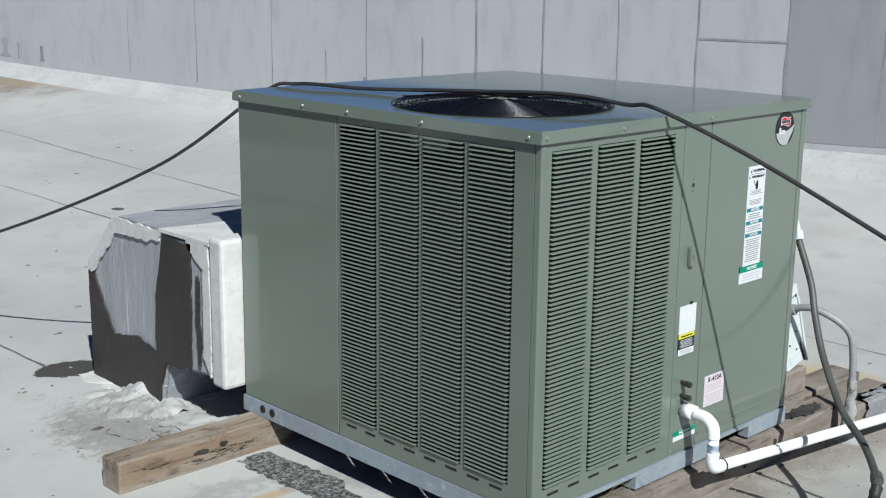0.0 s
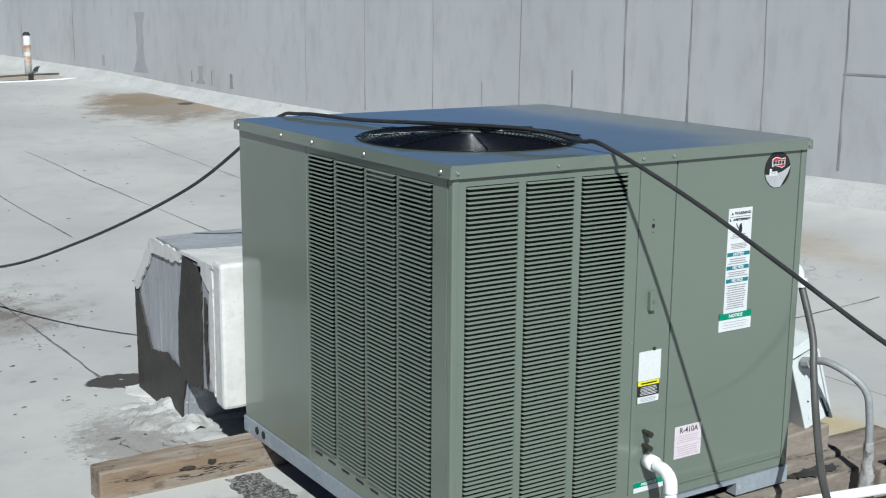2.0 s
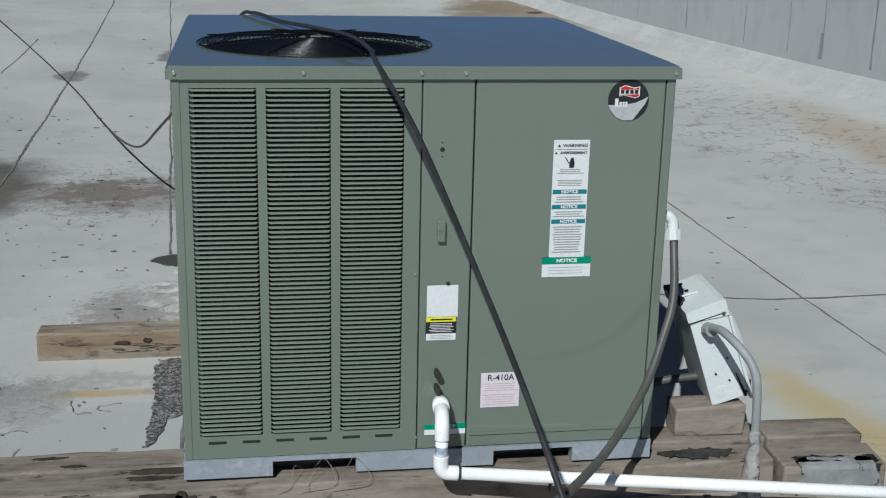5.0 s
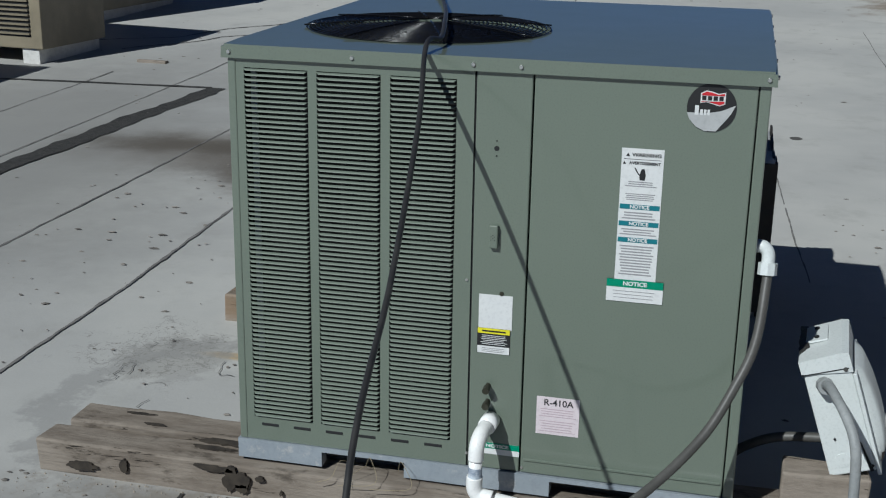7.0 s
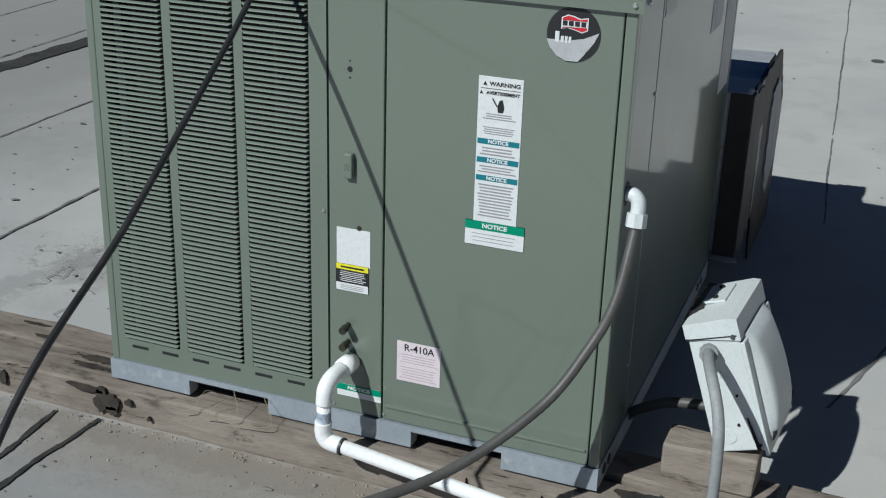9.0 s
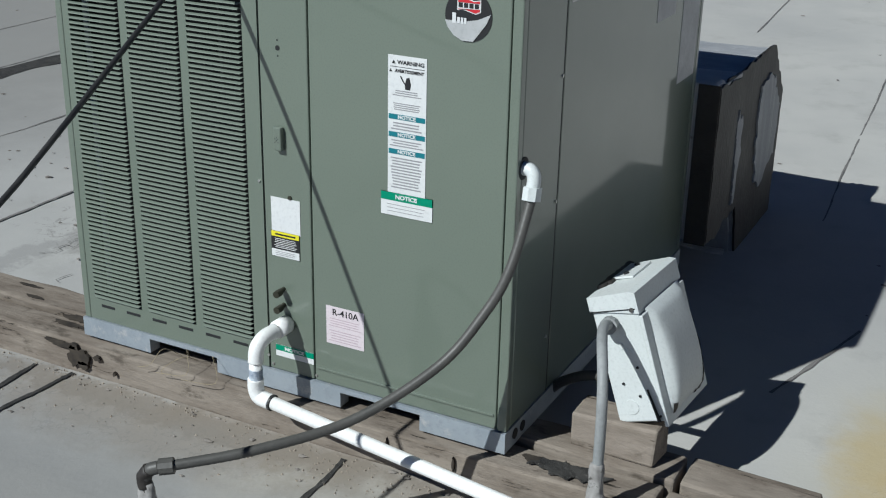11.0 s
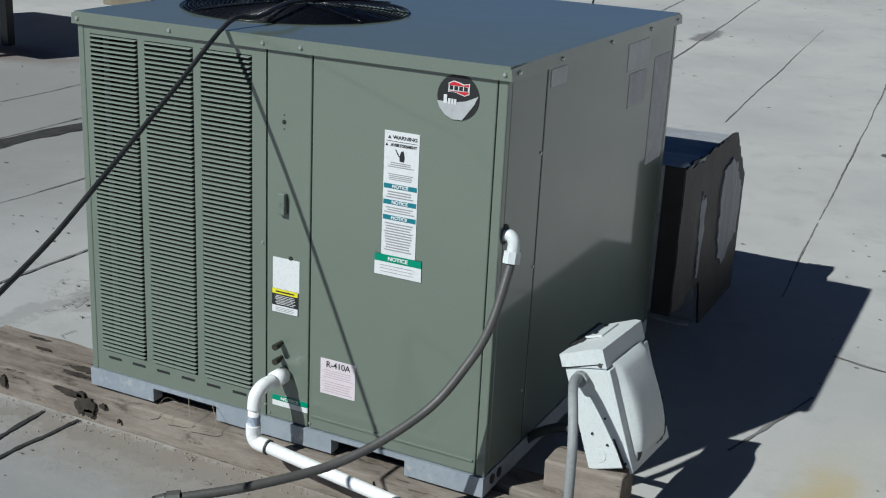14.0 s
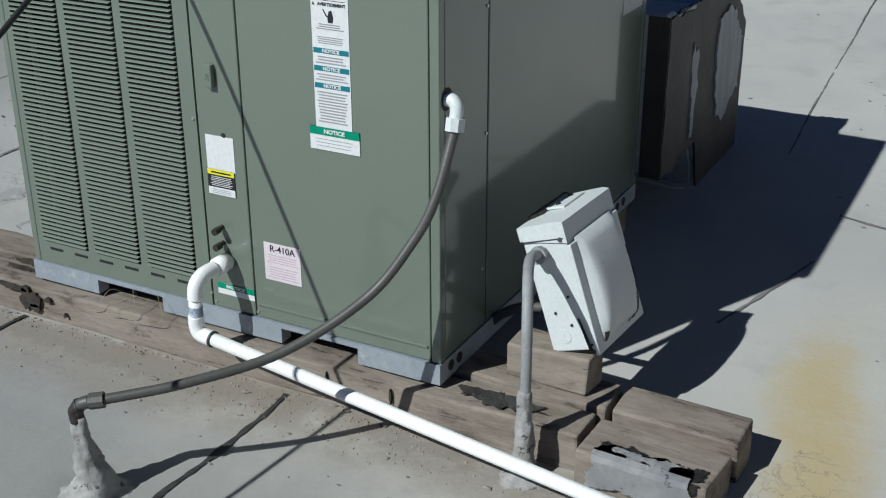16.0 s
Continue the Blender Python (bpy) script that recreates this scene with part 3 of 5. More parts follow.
def strip(name, pts, width, material, label, category, lift=0.004, wander=0.02, group=""):
    """A thin ragged strip lying on the roof."""
    bm = bmesh.new()
    pts = [Vector((*p, 0)) for p in pts]
    path = []
    for a, b in zip(pts, pts[1:]):
        k = max(2, int((b - a).length / (0.045 if width < 0.016 or width > 0.04 else 0.010)))
        path += [a.lerp(b, i / k) for i in range(k)]
    path.append(pts[-1])
    L, R = [], []
    for i, p in enumerate(path):
        d = (path[min(i + 1, len(path) - 1)] - path[max(i - 1, 0)]).normalized()
        s = Vector((d.y, -d.x, 0))
        q = p + s * wander * noise.noise(Vector((p.x * 1.5, p.y * 1.5, width * 90)))
        fine = width < 0.04
        w = width * ((0.45 + 1.0 * abs(noise.noise(Vector((p.x * 11, p.y * 11, 5)))) + 0.5 * abs(noise.noise(Vector((p.x * 70, p.y * 70, 5))))) if fine else (0.85 + 0.35 * noise.noise(Vector((p.x * 6, p.y * 6, 5)))))
        q += s * (0.4 if fine else 0.12) * width * noise.noise(Vector((p.x * 9, p.y * 9, 9)))
        for side, sg in ((L, -1), (R, 1)):
            e = q + s * sg * w / 2
            side.append(bm.verts.new((e.x, e.y, height(e.x, e.y) + lift)))
    for i in range(len(path) - 1):
        bm.faces.new((L[i], R[i], R[i + 1], L[i + 1]))
    return tagged(part(name, bm, material), label, category, group, "structure")


for sx0, sx1, y0, y1, w in ((-3.25, -3.3, -4, 5.5, 0.016), (-2.6, -2.66, -4, 7, 0.012), (-1.79, -1.70, -4, 9, 0.014), (-0.93, -1.3, -3, 13, 0.016), (-0.16, -0.66, 2.3, 12, 0.012), (0.50, 0.34, 5.0, 9.0, 0.009), (1.47, 1.1, 2.1, 8.5, 0.009), (-0.024, -0.03, 1.09, 0.2, 0.012), (1.62, 1.75, 0.75, 1.25, 0.012), (2.4, 2.2, -1, 9, 0.008)):
    strip("roof_seam", [(sx0, y0), ((sx0 + sx1) / 2, (y0 + y1) / 2), (sx1, y1)], w, CRACK, "thin dark seam between white roofing sheets", "seam", 0.003, 0.012, "roof seams")
strip("roof_seam", [(1.75, 1.62), (2.2, 1.5), (3.5, 1.45)], 0.014, CRACK, "thin dark seam between white roofing sheets", "seam", 0.003, 0.012, "roof seams")
strip("tar_line", [(0.83, -0.06), (0.834, -1.2), (0.836, -3)], 0.019, TAR, "rough black tar line on a white roof", "tar line", 0.003, 0.02)
strip("tar_line", [(-0.008, -0.05), (-0.024, -0.30), (-0.03, -2.6)], 0.020, TAR, "rough black tar line on a white roof", "tar line", 0.004, 0.02)
strip("tar_line", [(-0.128, -0.06), (-0.11, -0.22), (-0.10, -0.8), (-0.09, -2.4)], 0.017, TAR, "rough black tar line on a white roof", "tar line", 0.004, 0.02)
strip("tar_strip", [(-2.33, 5.13), (-2.42, 4.0), (-2.50, 2.7), (-2.6, 1.2)], 0.16, TAR, "black tar strip smeared on a white roof", "tar strip", 0.004, 0.03)
strip("tar_strip", [(-2.36, 5.13), (-2.9, 5.08), (-4.2, 4.98)], 0.05, TAR, "narrow black tar strip on a white roof", "tar strip", 0.005, 0.03)
strip("tar_line", [(-4.2, 6.7), (-3.6, 7.1), (-2.9, 8.1), (-2.2, 8.9)], 0.03, CRACK, "thin wandering dark crack on the roof", "crack", 0.004, 0.15)
strip("tar_line", [(-3.7, 6.4), (-3.2, 7.2), (-2.6, 7.6), (-2.0, 8.8)], 0.03, CRACK, "thin wandering dark crack on the roof", "crack", 0.004, 0.15)


# ---- the rooftop unit ----
W, D, Z0, Z1, ZT = 1.2, 1.24, 0.10, 0.15, 1.10
unit = thing("rooftop_air_conditioner", "green-grey painted packaged rooftop air conditioner on timber bearers", "air conditioner", at=(0.005, 0, 0))


def make_base():
    t = 0.03
    notch = [(-0.004, Z0), (0.215, Z0), (0.215, 0.139), (0.425, 0.139), (0.425, Z0), (0.78, Z0), (0.78, 0.139), (0.99, 0.139), (0.99, Z0), (W + 0.002, Z0), (W + 0.002, Z1), (-0.004, Z1)]
    for y0, y1 in ((-0.006, t), (D - t, D + 0.006)):
        part("base_rail", prism(notch, y0, y1, "y"), GALV, unit, "grey galvanised base rail with fork openings")
    for x0, x1 in ((-0.004, t), (W - t, W + 0.002)):
        part("base_rail", box(x0, x1, t, D - t, Z0, Z1), GALV, unit, "grey galvanised side base rail")
    for y in (1.09, 1.14, 0.045, 0.085):
        for x, n in ((-0.0045, -1), (W + 0.0025, 1)):
            part("hole", cyl((x, y, 0.128), (x + n * 0.0015, y, 0.128), 0.013, seg=18), DARK, unit, "dark round lifting hole")
    # near-black filler, paints the shade inside the casing
    part("inner_body", box(0.08, W - 0.03, 0.08, D - 0.03, Z1, ZT - 0.32), DARK, unit, "near-black block standing for the shade inside the casing")


make_base()


def panel(name, a0, a1, z0, z1, face, label="", mat_=None, depth=0.02, proud=0.0):
    """A sheet-metal panel on the front, left, right or back face, with rounded edges."""
    if face == "front":
        bm = box(a0, a1, -proud, depth, z0, z1, 0.003)
    elif face == "left":
        bm = box(-proud, depth, a0, a1, z0, z1, 0.003)
    elif face == "right":
        bm = box(W - depth, W + proud, a0, a1, z0, z1, 0.003)
    else:
        bm = box(a0, a1, D - depth, D + proud, z0, z1, 0.003)
    return part(name, bm, mat_ or GREEN, unit, label)


ROWS_N, PITCH, LZ0 = 74, 0.0117, 0.212


def slat_mesh(length):
    """One pressed louver hood along x, opening downwards, its ends closed."""
    bm = bmesh.new()
    prof = [(0.0, 0.0044), (-0.0024, 0.0041), (-0.0054, 0.0022), (-0.0066, 0.0), (-0.0056, -0.0002), (-0.0020, 0.0024), (0.0, 0.0032)]
    rings = [[bm.verts.new((x, y * k, z if y > -0.003 else 0.0056 + (z - 0.0056) * k)) for y, z in prof] for x, k in ((0, 0.15), (0.006, 1), (length - 0.006, 1), (length, 0.15))]
    for a, b in zip(rings, rings[1:]):
        for k in range(len(prof) - 1):
            bm.faces.new((a[k], b[k], b[k + 1], a[k + 1]))
    bm.faces.new(rings[0])
    bm.faces.new(rings[-1])
    return bm


def louver_panel(face, a0, a1, columns):
    """A louvered panel: frame with real openings, hoods, and the coil behind it."""
    top = LZ0 + ROWS_N * PITCH
    bm = bmesh.new()

    def bar(p, q, z0, z1):
        if face == "front":
            box(p, q, 0.0, 0.006, z0, z1, 0, bm)
        else:
            box(0.0, 0.006, p, q, z0, z1, 0, bm)
    edges = [a0] + [c for col in columns for c in col] + [a1]
    for p, q in zip(edges[::2], edges[1::2]):
        bar(p, q, LZ0, top)
    bar(a0, a1, Z1 + 0.002, LZ0)
    bar(a0, a1, top, ZT)
    pan = part("louver_panel", bm, GREEN, unit, "green-grey louvered coil guard panel")
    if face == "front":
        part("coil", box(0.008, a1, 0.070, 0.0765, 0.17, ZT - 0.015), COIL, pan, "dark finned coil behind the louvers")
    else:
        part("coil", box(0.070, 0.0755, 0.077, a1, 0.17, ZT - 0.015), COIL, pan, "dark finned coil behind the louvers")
    for c0, c1 in columns:
        first = None
        for i in range(ROWS_N):
            z = LZ0 + (i + 0.45) * PITCH
            m = pose(c0, 0.0, z) if face == "front" else pose(0.0, c1, z, 0, 0, -90)
            if first is None:
                first = part("slat", slat_mesh(c1 - c0), GREENDUST, pan)
                first.matrix_local = m
            else:
                again("slat", first, pan, m)
    # small drain slots under the louvers
    k, span = 6 if face == "front" else 8, columns[-1][1] - columns[0][0]
    for i in range(k):
        s = columns[0][0] + span * (i + 0.5) / k
        if face == "front":
            part("drain_slot", box(s - 0.022, s + 0.022, -0.001, 0.004, 0.190, 0.1975, 0.0008), DARK, pan)
        else:
            part("drain_slot", box(-0.001, 0.004, s - 0.022, s + 0.022, 0.190, 0.1975, 0.0008), DARK, pan)
    return pan


front = louver_panel("front", 0.018, 0.577, ((0.039, 0.192), (0.213, 0.363), (0.385, 0.537)))
part("coil_end_plate", box(0.034, 0.047, 0.052, 0.060, 0.2, 1.08), GALV, front, "bright metal end plate of the coil")
louver_panel("left", 0.02, 0.760, ((0.083, 0.240), (0.254, 0.408), (0.421, 0.578), (0.593, 0.745)))
panel("side_panel", 0.764, D - 0.002, Z1 + 0.002, ZT, "left", "plain green-grey side panel")
# corner posts
part("corner_post", box(0.0005, 0.02, -0.002, 0.0195, Z1 + 0.001, ZT, 0.003), GREEN, unit)
part("corner_post", box(W - 0.022, W + 0.001, -0.001, 0.022, Z1 + 0.001, ZT, 0.003), GREEN, unit)
part("corner_post", box(W - 0.022, W + 0.001, D - 0.02, D + 0.001, Z1 + 0.001, ZT, 0.003), GREEN, unit)
control = panel("control_panel", 0.581, 0.705, Z1 + 0.002, ZT, "front", "narrow green-grey control panel")
access = panel("access_panel", 0.7085, W - 0.0245, Z1 + 0.002, ZT, "front", "wide green-grey access panel with labels")
part("panel_lip", box(0.715, W - 0.03, -0.004, 0.0, 0.184, 0.190, 0.001), GREEN, access)
panel("side_panel", 0.024, 0.222, Z1 + 0.002, ZT, "right", "narrow side panel with a conduit entry")
panel("side_panel", 0.2275, D - 0.022, Z1 + 0.002, ZT, "right", "wide side panel with small labels")
panel("back_panel", 0.01, W - 0.03, Z1 + 0.002, ZT, "back")
# near-black strips that paint the shade in the panel gaps
part("seam_shadow", box(W - 0.012, W - 0.0015, 0.2215, 0.228, Z1, ZT), DARK, unit, "dark strip painted as shade between side panels")
part("seam_shadow", box(0.5755, 0.5825, 0.004, 0.012, Z1, ZT), DARK, unit, "dark strip painted as shade between panels")


# top cover with the fan opening
FX, FY, FR = 0.355, 0.462, 0.305


def make_top():
    bm = bmesh.new()
    n = 64
    x0, x1, y0, y1, zt, zb = -0.010, W + 0.010, -0.010, D + 0.012, 1.130, 1.099
    ring, rect = [], []
    for i in range(n):
        a = 2 * math.pi * i / n
        c, s = math.cos(a), math.sin(a)
        ring.append(bm.verts.new((FX + FR * c, FY + FR * s, zt - 0.001)))
        k = min(((x1 - FX) / c if c > 1e-9 else (x0 - FX) / c if c < -1e-9 else 1e9), ((y1 - FY) / s if s > 1e-9 else (y0 - FY) / s if s < -1e-9 else 1e9))
        rect.append(Vector((FX + k * c, FY + k * s, zt)))
    for cx, cy in ((x0, y0), (x1, y0), (x1, y1), (x0, y1)):
        j = min(range(n), key=lambda i: (rect[i] - Vector((cx, cy, zt))).length)
        rect[j] = Vector((cx, cy, zt))
    rv = [bm.verts.new(p) for p in rect]
    lo = [bm.verts.new((p.x + (0.002 if p.x > 0.6 else -0.002), p.y, zb)) for p in rect]
    inn = [bm.verts.new((FX + (FR - 0.012) * math.cos(2 * math.pi * i / n), FY + (FR - 0.012) * math.sin(2 * math.pi * i / n), zt - 0.10)) for i in range(n)]
    for i in range(n):
        j = (i + 1) % n
        bm.faces.new((ring[i], ring[j], rv[j], rv[i]))
        bm.faces.new((rv[i], rv[j], lo[j], lo[i]))
        bm.faces.new((ring[j], ring[i], inn[i], inn[j]))
    es = [e for e in bm.edges if e.verts[0] in rv and e.verts[1] in rv]
    bmesh.ops.bevel(bm, geom=es, offset=0.005, segments=2, affect="EDGES")
    top = part("top_cover", bm, GREEN, unit, "flat green-grey sheet top with folded rim")
    # a near-black block that paints the shade under the rim
    part("rim_shade", box(0.004, W - 0.004, 0.004, D - 0.004, 1.088, 1.1085), DARK, unit)
    s0 = None
    spots = [(x, -0.011, 1.113) for x in (0.008, 0.30, 0.575, 0.68, 1.195)] + [(-0.013, y, 1.113) for y in (0.03, 0.40, 0.70, 0.90, 1.21)] + [(W + 0.013, y, 1.113) for y in (0.03, 0.28, 0.62, 0.95, 1.21)]
    for x, y, z in spots:
        d = Vector((0, -1, 0)) if y < 0 else Vector((-1 if x < 0 else 1, 0, 0))
        bm = cyl((0, 0, -0.001), (0, 0, 0.003), 0.0055, 0.004, 10)
        m = Matrix.Translation((x, y, z)) @ d.to_track_quat("Z", "Y").to_matrix().to_4x4()
        if s0 is None:
            s0 = part("screw", bm, BRIGHT, top)
            s0.matrix_local = m
        else:
            bm.free()
            again("screw", s0, top, m)


make_top()


def make_fan():
    grille = part("fan_grille", cyl((FX, FY, 1.128), (FX, FY, 1.133), 0.052, 0.045, 32), BLACKSTEEL, unit, "black wire fan guard, slightly domed")

    def dome(r):
        return 1.132 + 0.014 * (1 - (r / FR) ** 2)
    n = 24
    for k in range(n):
        r = 0.05 + (FR + 0.006 - 0.05) * k / (n - 1)
        pts = [(FX + r * math.cos(a), FY + r * math.sin(a), dome(r)) for a in (2 * math.pi * i / 48 for i in range(49))]
        part("ring_wire", tube(pts, 0.0017, 6), WIRE, grille, smooth=True)
    spoke = None
    for k in range(8):
        if spoke is None:
            spoke = part("spoke_wire", tube([(r, 0, dome(r) + 0.004) for r in (0.04, 0.1, 0.2, 0.28, FR + 0.012)], 0.0019, 6), WIRE, grille, smooth=True)
            spoke.matrix_local = pose(FX, FY, 0, 0, 0, 20)
        else:
            again("spoke_wire", spoke, grille, pose(FX, FY, 0, 0, 0, k * 45 + 20))
    fan = part("fan", cyl((FX, FY, 1.05), (FX, FY, 1.11), 0.07, 0.06, 28), BLACKSTEEL, unit, "black fan wheel at rest")
    blade = None
    for k in range(4):
        bm = bmesh.new()
        rows = []
        for i in range(7):
            r = 0.055 + 0.235 * i / 6
            h = 0.09 + 0.06 * i / 6
            rows.append([bm.verts.new((r * math.cos(q), r * math.sin(q), 1.075 + 0.05 * (j / 4 - 0.5) * (1.2 - 0.3 * i / 6))) for j, q in enumerate((h / max(r, 0.09) * (s - 0.5) * 1.6 for s in (0, 0.25, 0.5, 0.75, 1)))])
        for a, b in zip(rows, rows[1:]):
            for j in range(4):
                bm.faces.new((a[j], a[j + 1], b[j + 1], b[j]))
        if blade is None:
            g = bmesh.ops.solidify(bm, geom=list(bm.faces), thickness=0.003)
            blade = part("blade", bm, BLADE, fan, "curved black fan blade", smooth=True)
            blade.matrix_local = pose(FX, FY, 0, 0, 0, 20)
        else:
            bm.free()
            again("blade", blade, fan, pose(FX, FY, 0, 0, 0, 20 + 90 * k))
    # near-black drum, paints the shade down in the fan opening
    part("fan_well", cyl((FX, FY, 0.80), (FX, FY, 0.985), FR + 0.05, seg=40), DARK, unit, "near-black drum standing for the shade below the fan")


make_fan()


# labels on the front panels
def flat(name, x0, x1, z0, z1, material, parent, lift=0.0012, label="", tilt=0.0):
    bm = box(-(x1 - x0) / 2, (x1 - x0) / 2, -lift, 0.0, -(z1 - z0) / 2, (z1 - z0) / 2)
    ob = part(name, bm, material, parent, label)
    ob.matrix_local = pose((x0 + x1) / 2, 0, (z0 + z1) / 2, 0, tilt, 0)
    return ob


def words(text, x, z, size, material, parent, lift=0.0018, stretch=1.0, bold=0.0):
    return lettering("lettering", text, size, material, parent, pose(x, -lift, z, 90, 0, 0), stretch, bold)


def bars(x0, x1, z1, z0, n, material, parent, lift=0.0016, share=0.45, seed=1):
    rnd = random.Random(seed)
    for i in range(n):
        z = z1 + (z0 - z1) * (i + 0.5) / n
        h = abs(z1 - z0) / n * share
        cut = rnd.random() * 0.25 * (x1 - x0)
        flat("text_bar", x0 + cut * 0.4, x1 - cut * 0.6, z - h / 2, z + h / 2, material, parent, lift)


warn = flat("warning_label", 0.903, 0.993, 0.650, 0.951, PAPER, access, label="tall white warning label with blue headings")
warn.location = (0.948, 0, 0.8005)


def wl(x):
    return x - 0.948


def wz(z):
    return z - 0.8005


words("WARNING", wl(0.9565), wz(0.937), 0.0112, INK, warn, stretch=1.15, bold=0.0003)
words("AVERTISSEMENT", wl(0.9535), wz(0.919), 0.0092, INK, warn, stretch=1.0, bold=0.0003)
for x, z, s in ((0.9165, 0.937, 0.0042), (0.9095, 0.919, 0.0036)):
    bm = prism([(wl(x) - s, wz(z) - s * 0.8), (wl(x) + s, wz(z) - s * 0.8), (wl(x), wz(z) + s)], -0.0018, -0.0010, "y")
    part("warning_triangle", bm, INK, warn)
flat("rule", wl(0.908), wl(0.988), wz(0.927), wz(0.928), INK, warn, 0.0017)
part("pictogram", prism([(wl(0.944), wz(0.882)), (wl(0.955), wz(0.882)), (wl(0.957), wz(0.893)), (wl(0.953), wz(0.908)), (wl(0.947), wz(0.906)), (wl(0.943), wz(0.894))], -0.0018, -0.001, "y"), INK, warn, "dark hazard pictogram")
part("pictogram", prism([(wl(0.931), wz(0.909)), (wl(0.934), wz(0.909)), (wl(0.941), wz(0.898)), (wl(0.944), wz(0.893)), (wl(0.941), wz(0.893)), (wl(0.937), wz(0.899))], -0.0018, -0.001, "y"), INK, warn, "dark hazard pictogram")
bars(wl(0.914), wl(0.982), wz(0.880), wz(0.866), 3, GREYINK, warn, seed=2)
bars(wl(0.914), wl(0.982), wz(0.853), wz(0.836), 4, GREYINK, warn, seed=3)
for z, a, b in ((0.822, 0.812, 0.793), (0.784, 0.774, 0.757), (0.747, 0.736, 0.665)):
    flat("heading_bar", wl(0.905), wl(0.991), wz(z - 0.0055), wz(z + 0.0055), TEAL, warn, 0.0016)
    words("NOTICE", wl(0.948), wz(z), 0.0105, PAPER, warn, 0.0022, 1.1, 0.0004)
    bars(wl(0.908), wl(0.988), wz(a), wz(b), 3 if z > 0.76 else 11, GREYINK, warn, seed=int(z * 1000))
notice = flat("notice_label", 0.887, 1.011, 0.604, 0.655, PAPER, access, 0.0022, label="white notice label with a green heading")
notice.location = (0.949, 0, 0.6295)
flat("heading_bar", -0.062, 0.062, 0.008, 0.0255, GREENINK, notice, 0.0027)
words("NOTICE", 0, 0.0168, 0.0125, PAPER, notice, 0.0033, 1.15, 0.0005)
bars(-0.054, 0.054, 0.003, -0.020, 3, GREYINK, notice, 0.0027, 0.15, 5)

qr = flat("registration_label", 0.599, 0.677, 0.505, 0.588, PAPER, control, label="white square label, half blank")
qr.location = (0.638, 0, 0.548)
caution = flat("caution_label", 0.597, 0.674, 0.446, 0.508, INK, control, 0.0016, label="black caution label with a yellow heading")
caution.location = (0.6355, 0, 0.477)
flat("heading_bar", -0.0375, 0.0375, 0.018, 0.0305, YELLOW, caution, 0.0022)
bars(-0.028, 0.030, 0.027, 0.021, 1, INK, caution, 0.0027, 0.6, 8)
bars(-0.030, 0.032, 0.015, -0.010, 6, PAPER, caution, 0.0022, 0.3, 9)
flat("foot_bar", -0.0375, 0.0375, -0.0305, -0.013, PAPER, caution, 0.0022)
bars(-0.03, 0.03, -0.016, -0.028, 3, GREYINK, caution, 0.0027, 0.3, 10)
part("keyhole_screw", cyl((0.651, -0.003, 0.594), (0.651, 0, 0.594), 0.005, seg=10), BRASS, control)

r410 = flat("refrigerant_label", 0.742, 0.842, 0.259, 0.353, PINK, access, label="pale pink refrigerant label reading R-410A")
r410.location = (0.792, 0, 0.306)
words("R-410A", 0.001, 0.033, 0.0225, INK, r410, 0.0018, 1.0, 0.0002)
bars(-0.045, 0.045, 0.020, -0.004, 4, PINKINK, r410, 0.0016, 0.28, 12)
bars(-0.045, 0.045, -0.010, -0.042, 5, PINKINK, r410, 0.0016, 0.28, 13)
low = flat("notice_label", 0.599, 0.705, 0.190, 0.219, PAPER, control, label="white notice label with a green heading")
low.location = (0.652, 0, 0.2045)
flat("heading_bar", -0.053, 0.053, 0.0, 0.0145, GREENINK, low, 0.0017)
words("NOTICE", 0, 0.0072, 0.011, PAPER, low, 0.0023, 1.35, 0.0005)

# round maker's badge, its lettering left as plain shapes
badge = part("badge", cyl((0, 0, 0), (0, -0.0015, 0), 0.051, seg=48), INK, access, "round black badge with a silver peeling lower half")
badge.location = (1.083, 0, 1.048)
part("badge_foil", prism([(-0.050, -0.012), (-0.01, -0.012), (0.02, -0.006), (0.046, 0.006), (0.049, 0.008), (0.040, -0.012), (0.022, -0.036), (0.012, -0.049), (-0.012, -0.0495), (-0.03, -0.041), (-0.044, -0.026)], -0.0032, -0.0012, "y"), FOIL, badge, "silver foil half of the badge")
flag = [(-0.024, 0.030), (-0.012, 0.036), (0.0, 0.034), (0.012, 0.030), (0.027, 0.033), (0.027, 0.009), (0.016, 0.004), (0.002, 0.008), (-0.012, 0.011), (-0.024, 0.009)]
part("badge_flag", prism(flag, -0.0026, -0.0014, "y"), PAPER, badge)
for sgn in (0, 1):
    f = [(-0.022, 0.029), (-0.011, 0.034), (0.0, 0.032), (0.012, 0.028), (0.025, 0.031), (0.025, 0.026), (-0.022, 0.0255)] if sgn else [(-0.022, 0.0125), (0.025, 0.0145), (0.025, 0.0105), (0.016, 0.0065), (0.002, 0.0100), (-0.012, 0.0130), (-0.022, 0.0110)]
    part("badge_stripe", prism(f, -0.0034, -0.0024, "y"), RED, badge)
for k in range(4):
    part("badge_bar", box(-0.021 + 0.0117 * k, -0.0125 + 0.0117 * k, -0.0036, -0.0024, 0.0158, 0.0246), INK, badge)
for k, (a, b) in enumerate(((-0.034, -0.026), (-0.023, -0.017), (-0.015, -0.010), (-0.008, -0.003))):
    part("badge_bar", box(a, b, -0.004, -0.003, -0.016, 0.004 if k == 0 else -0.004), PAPER, badge)

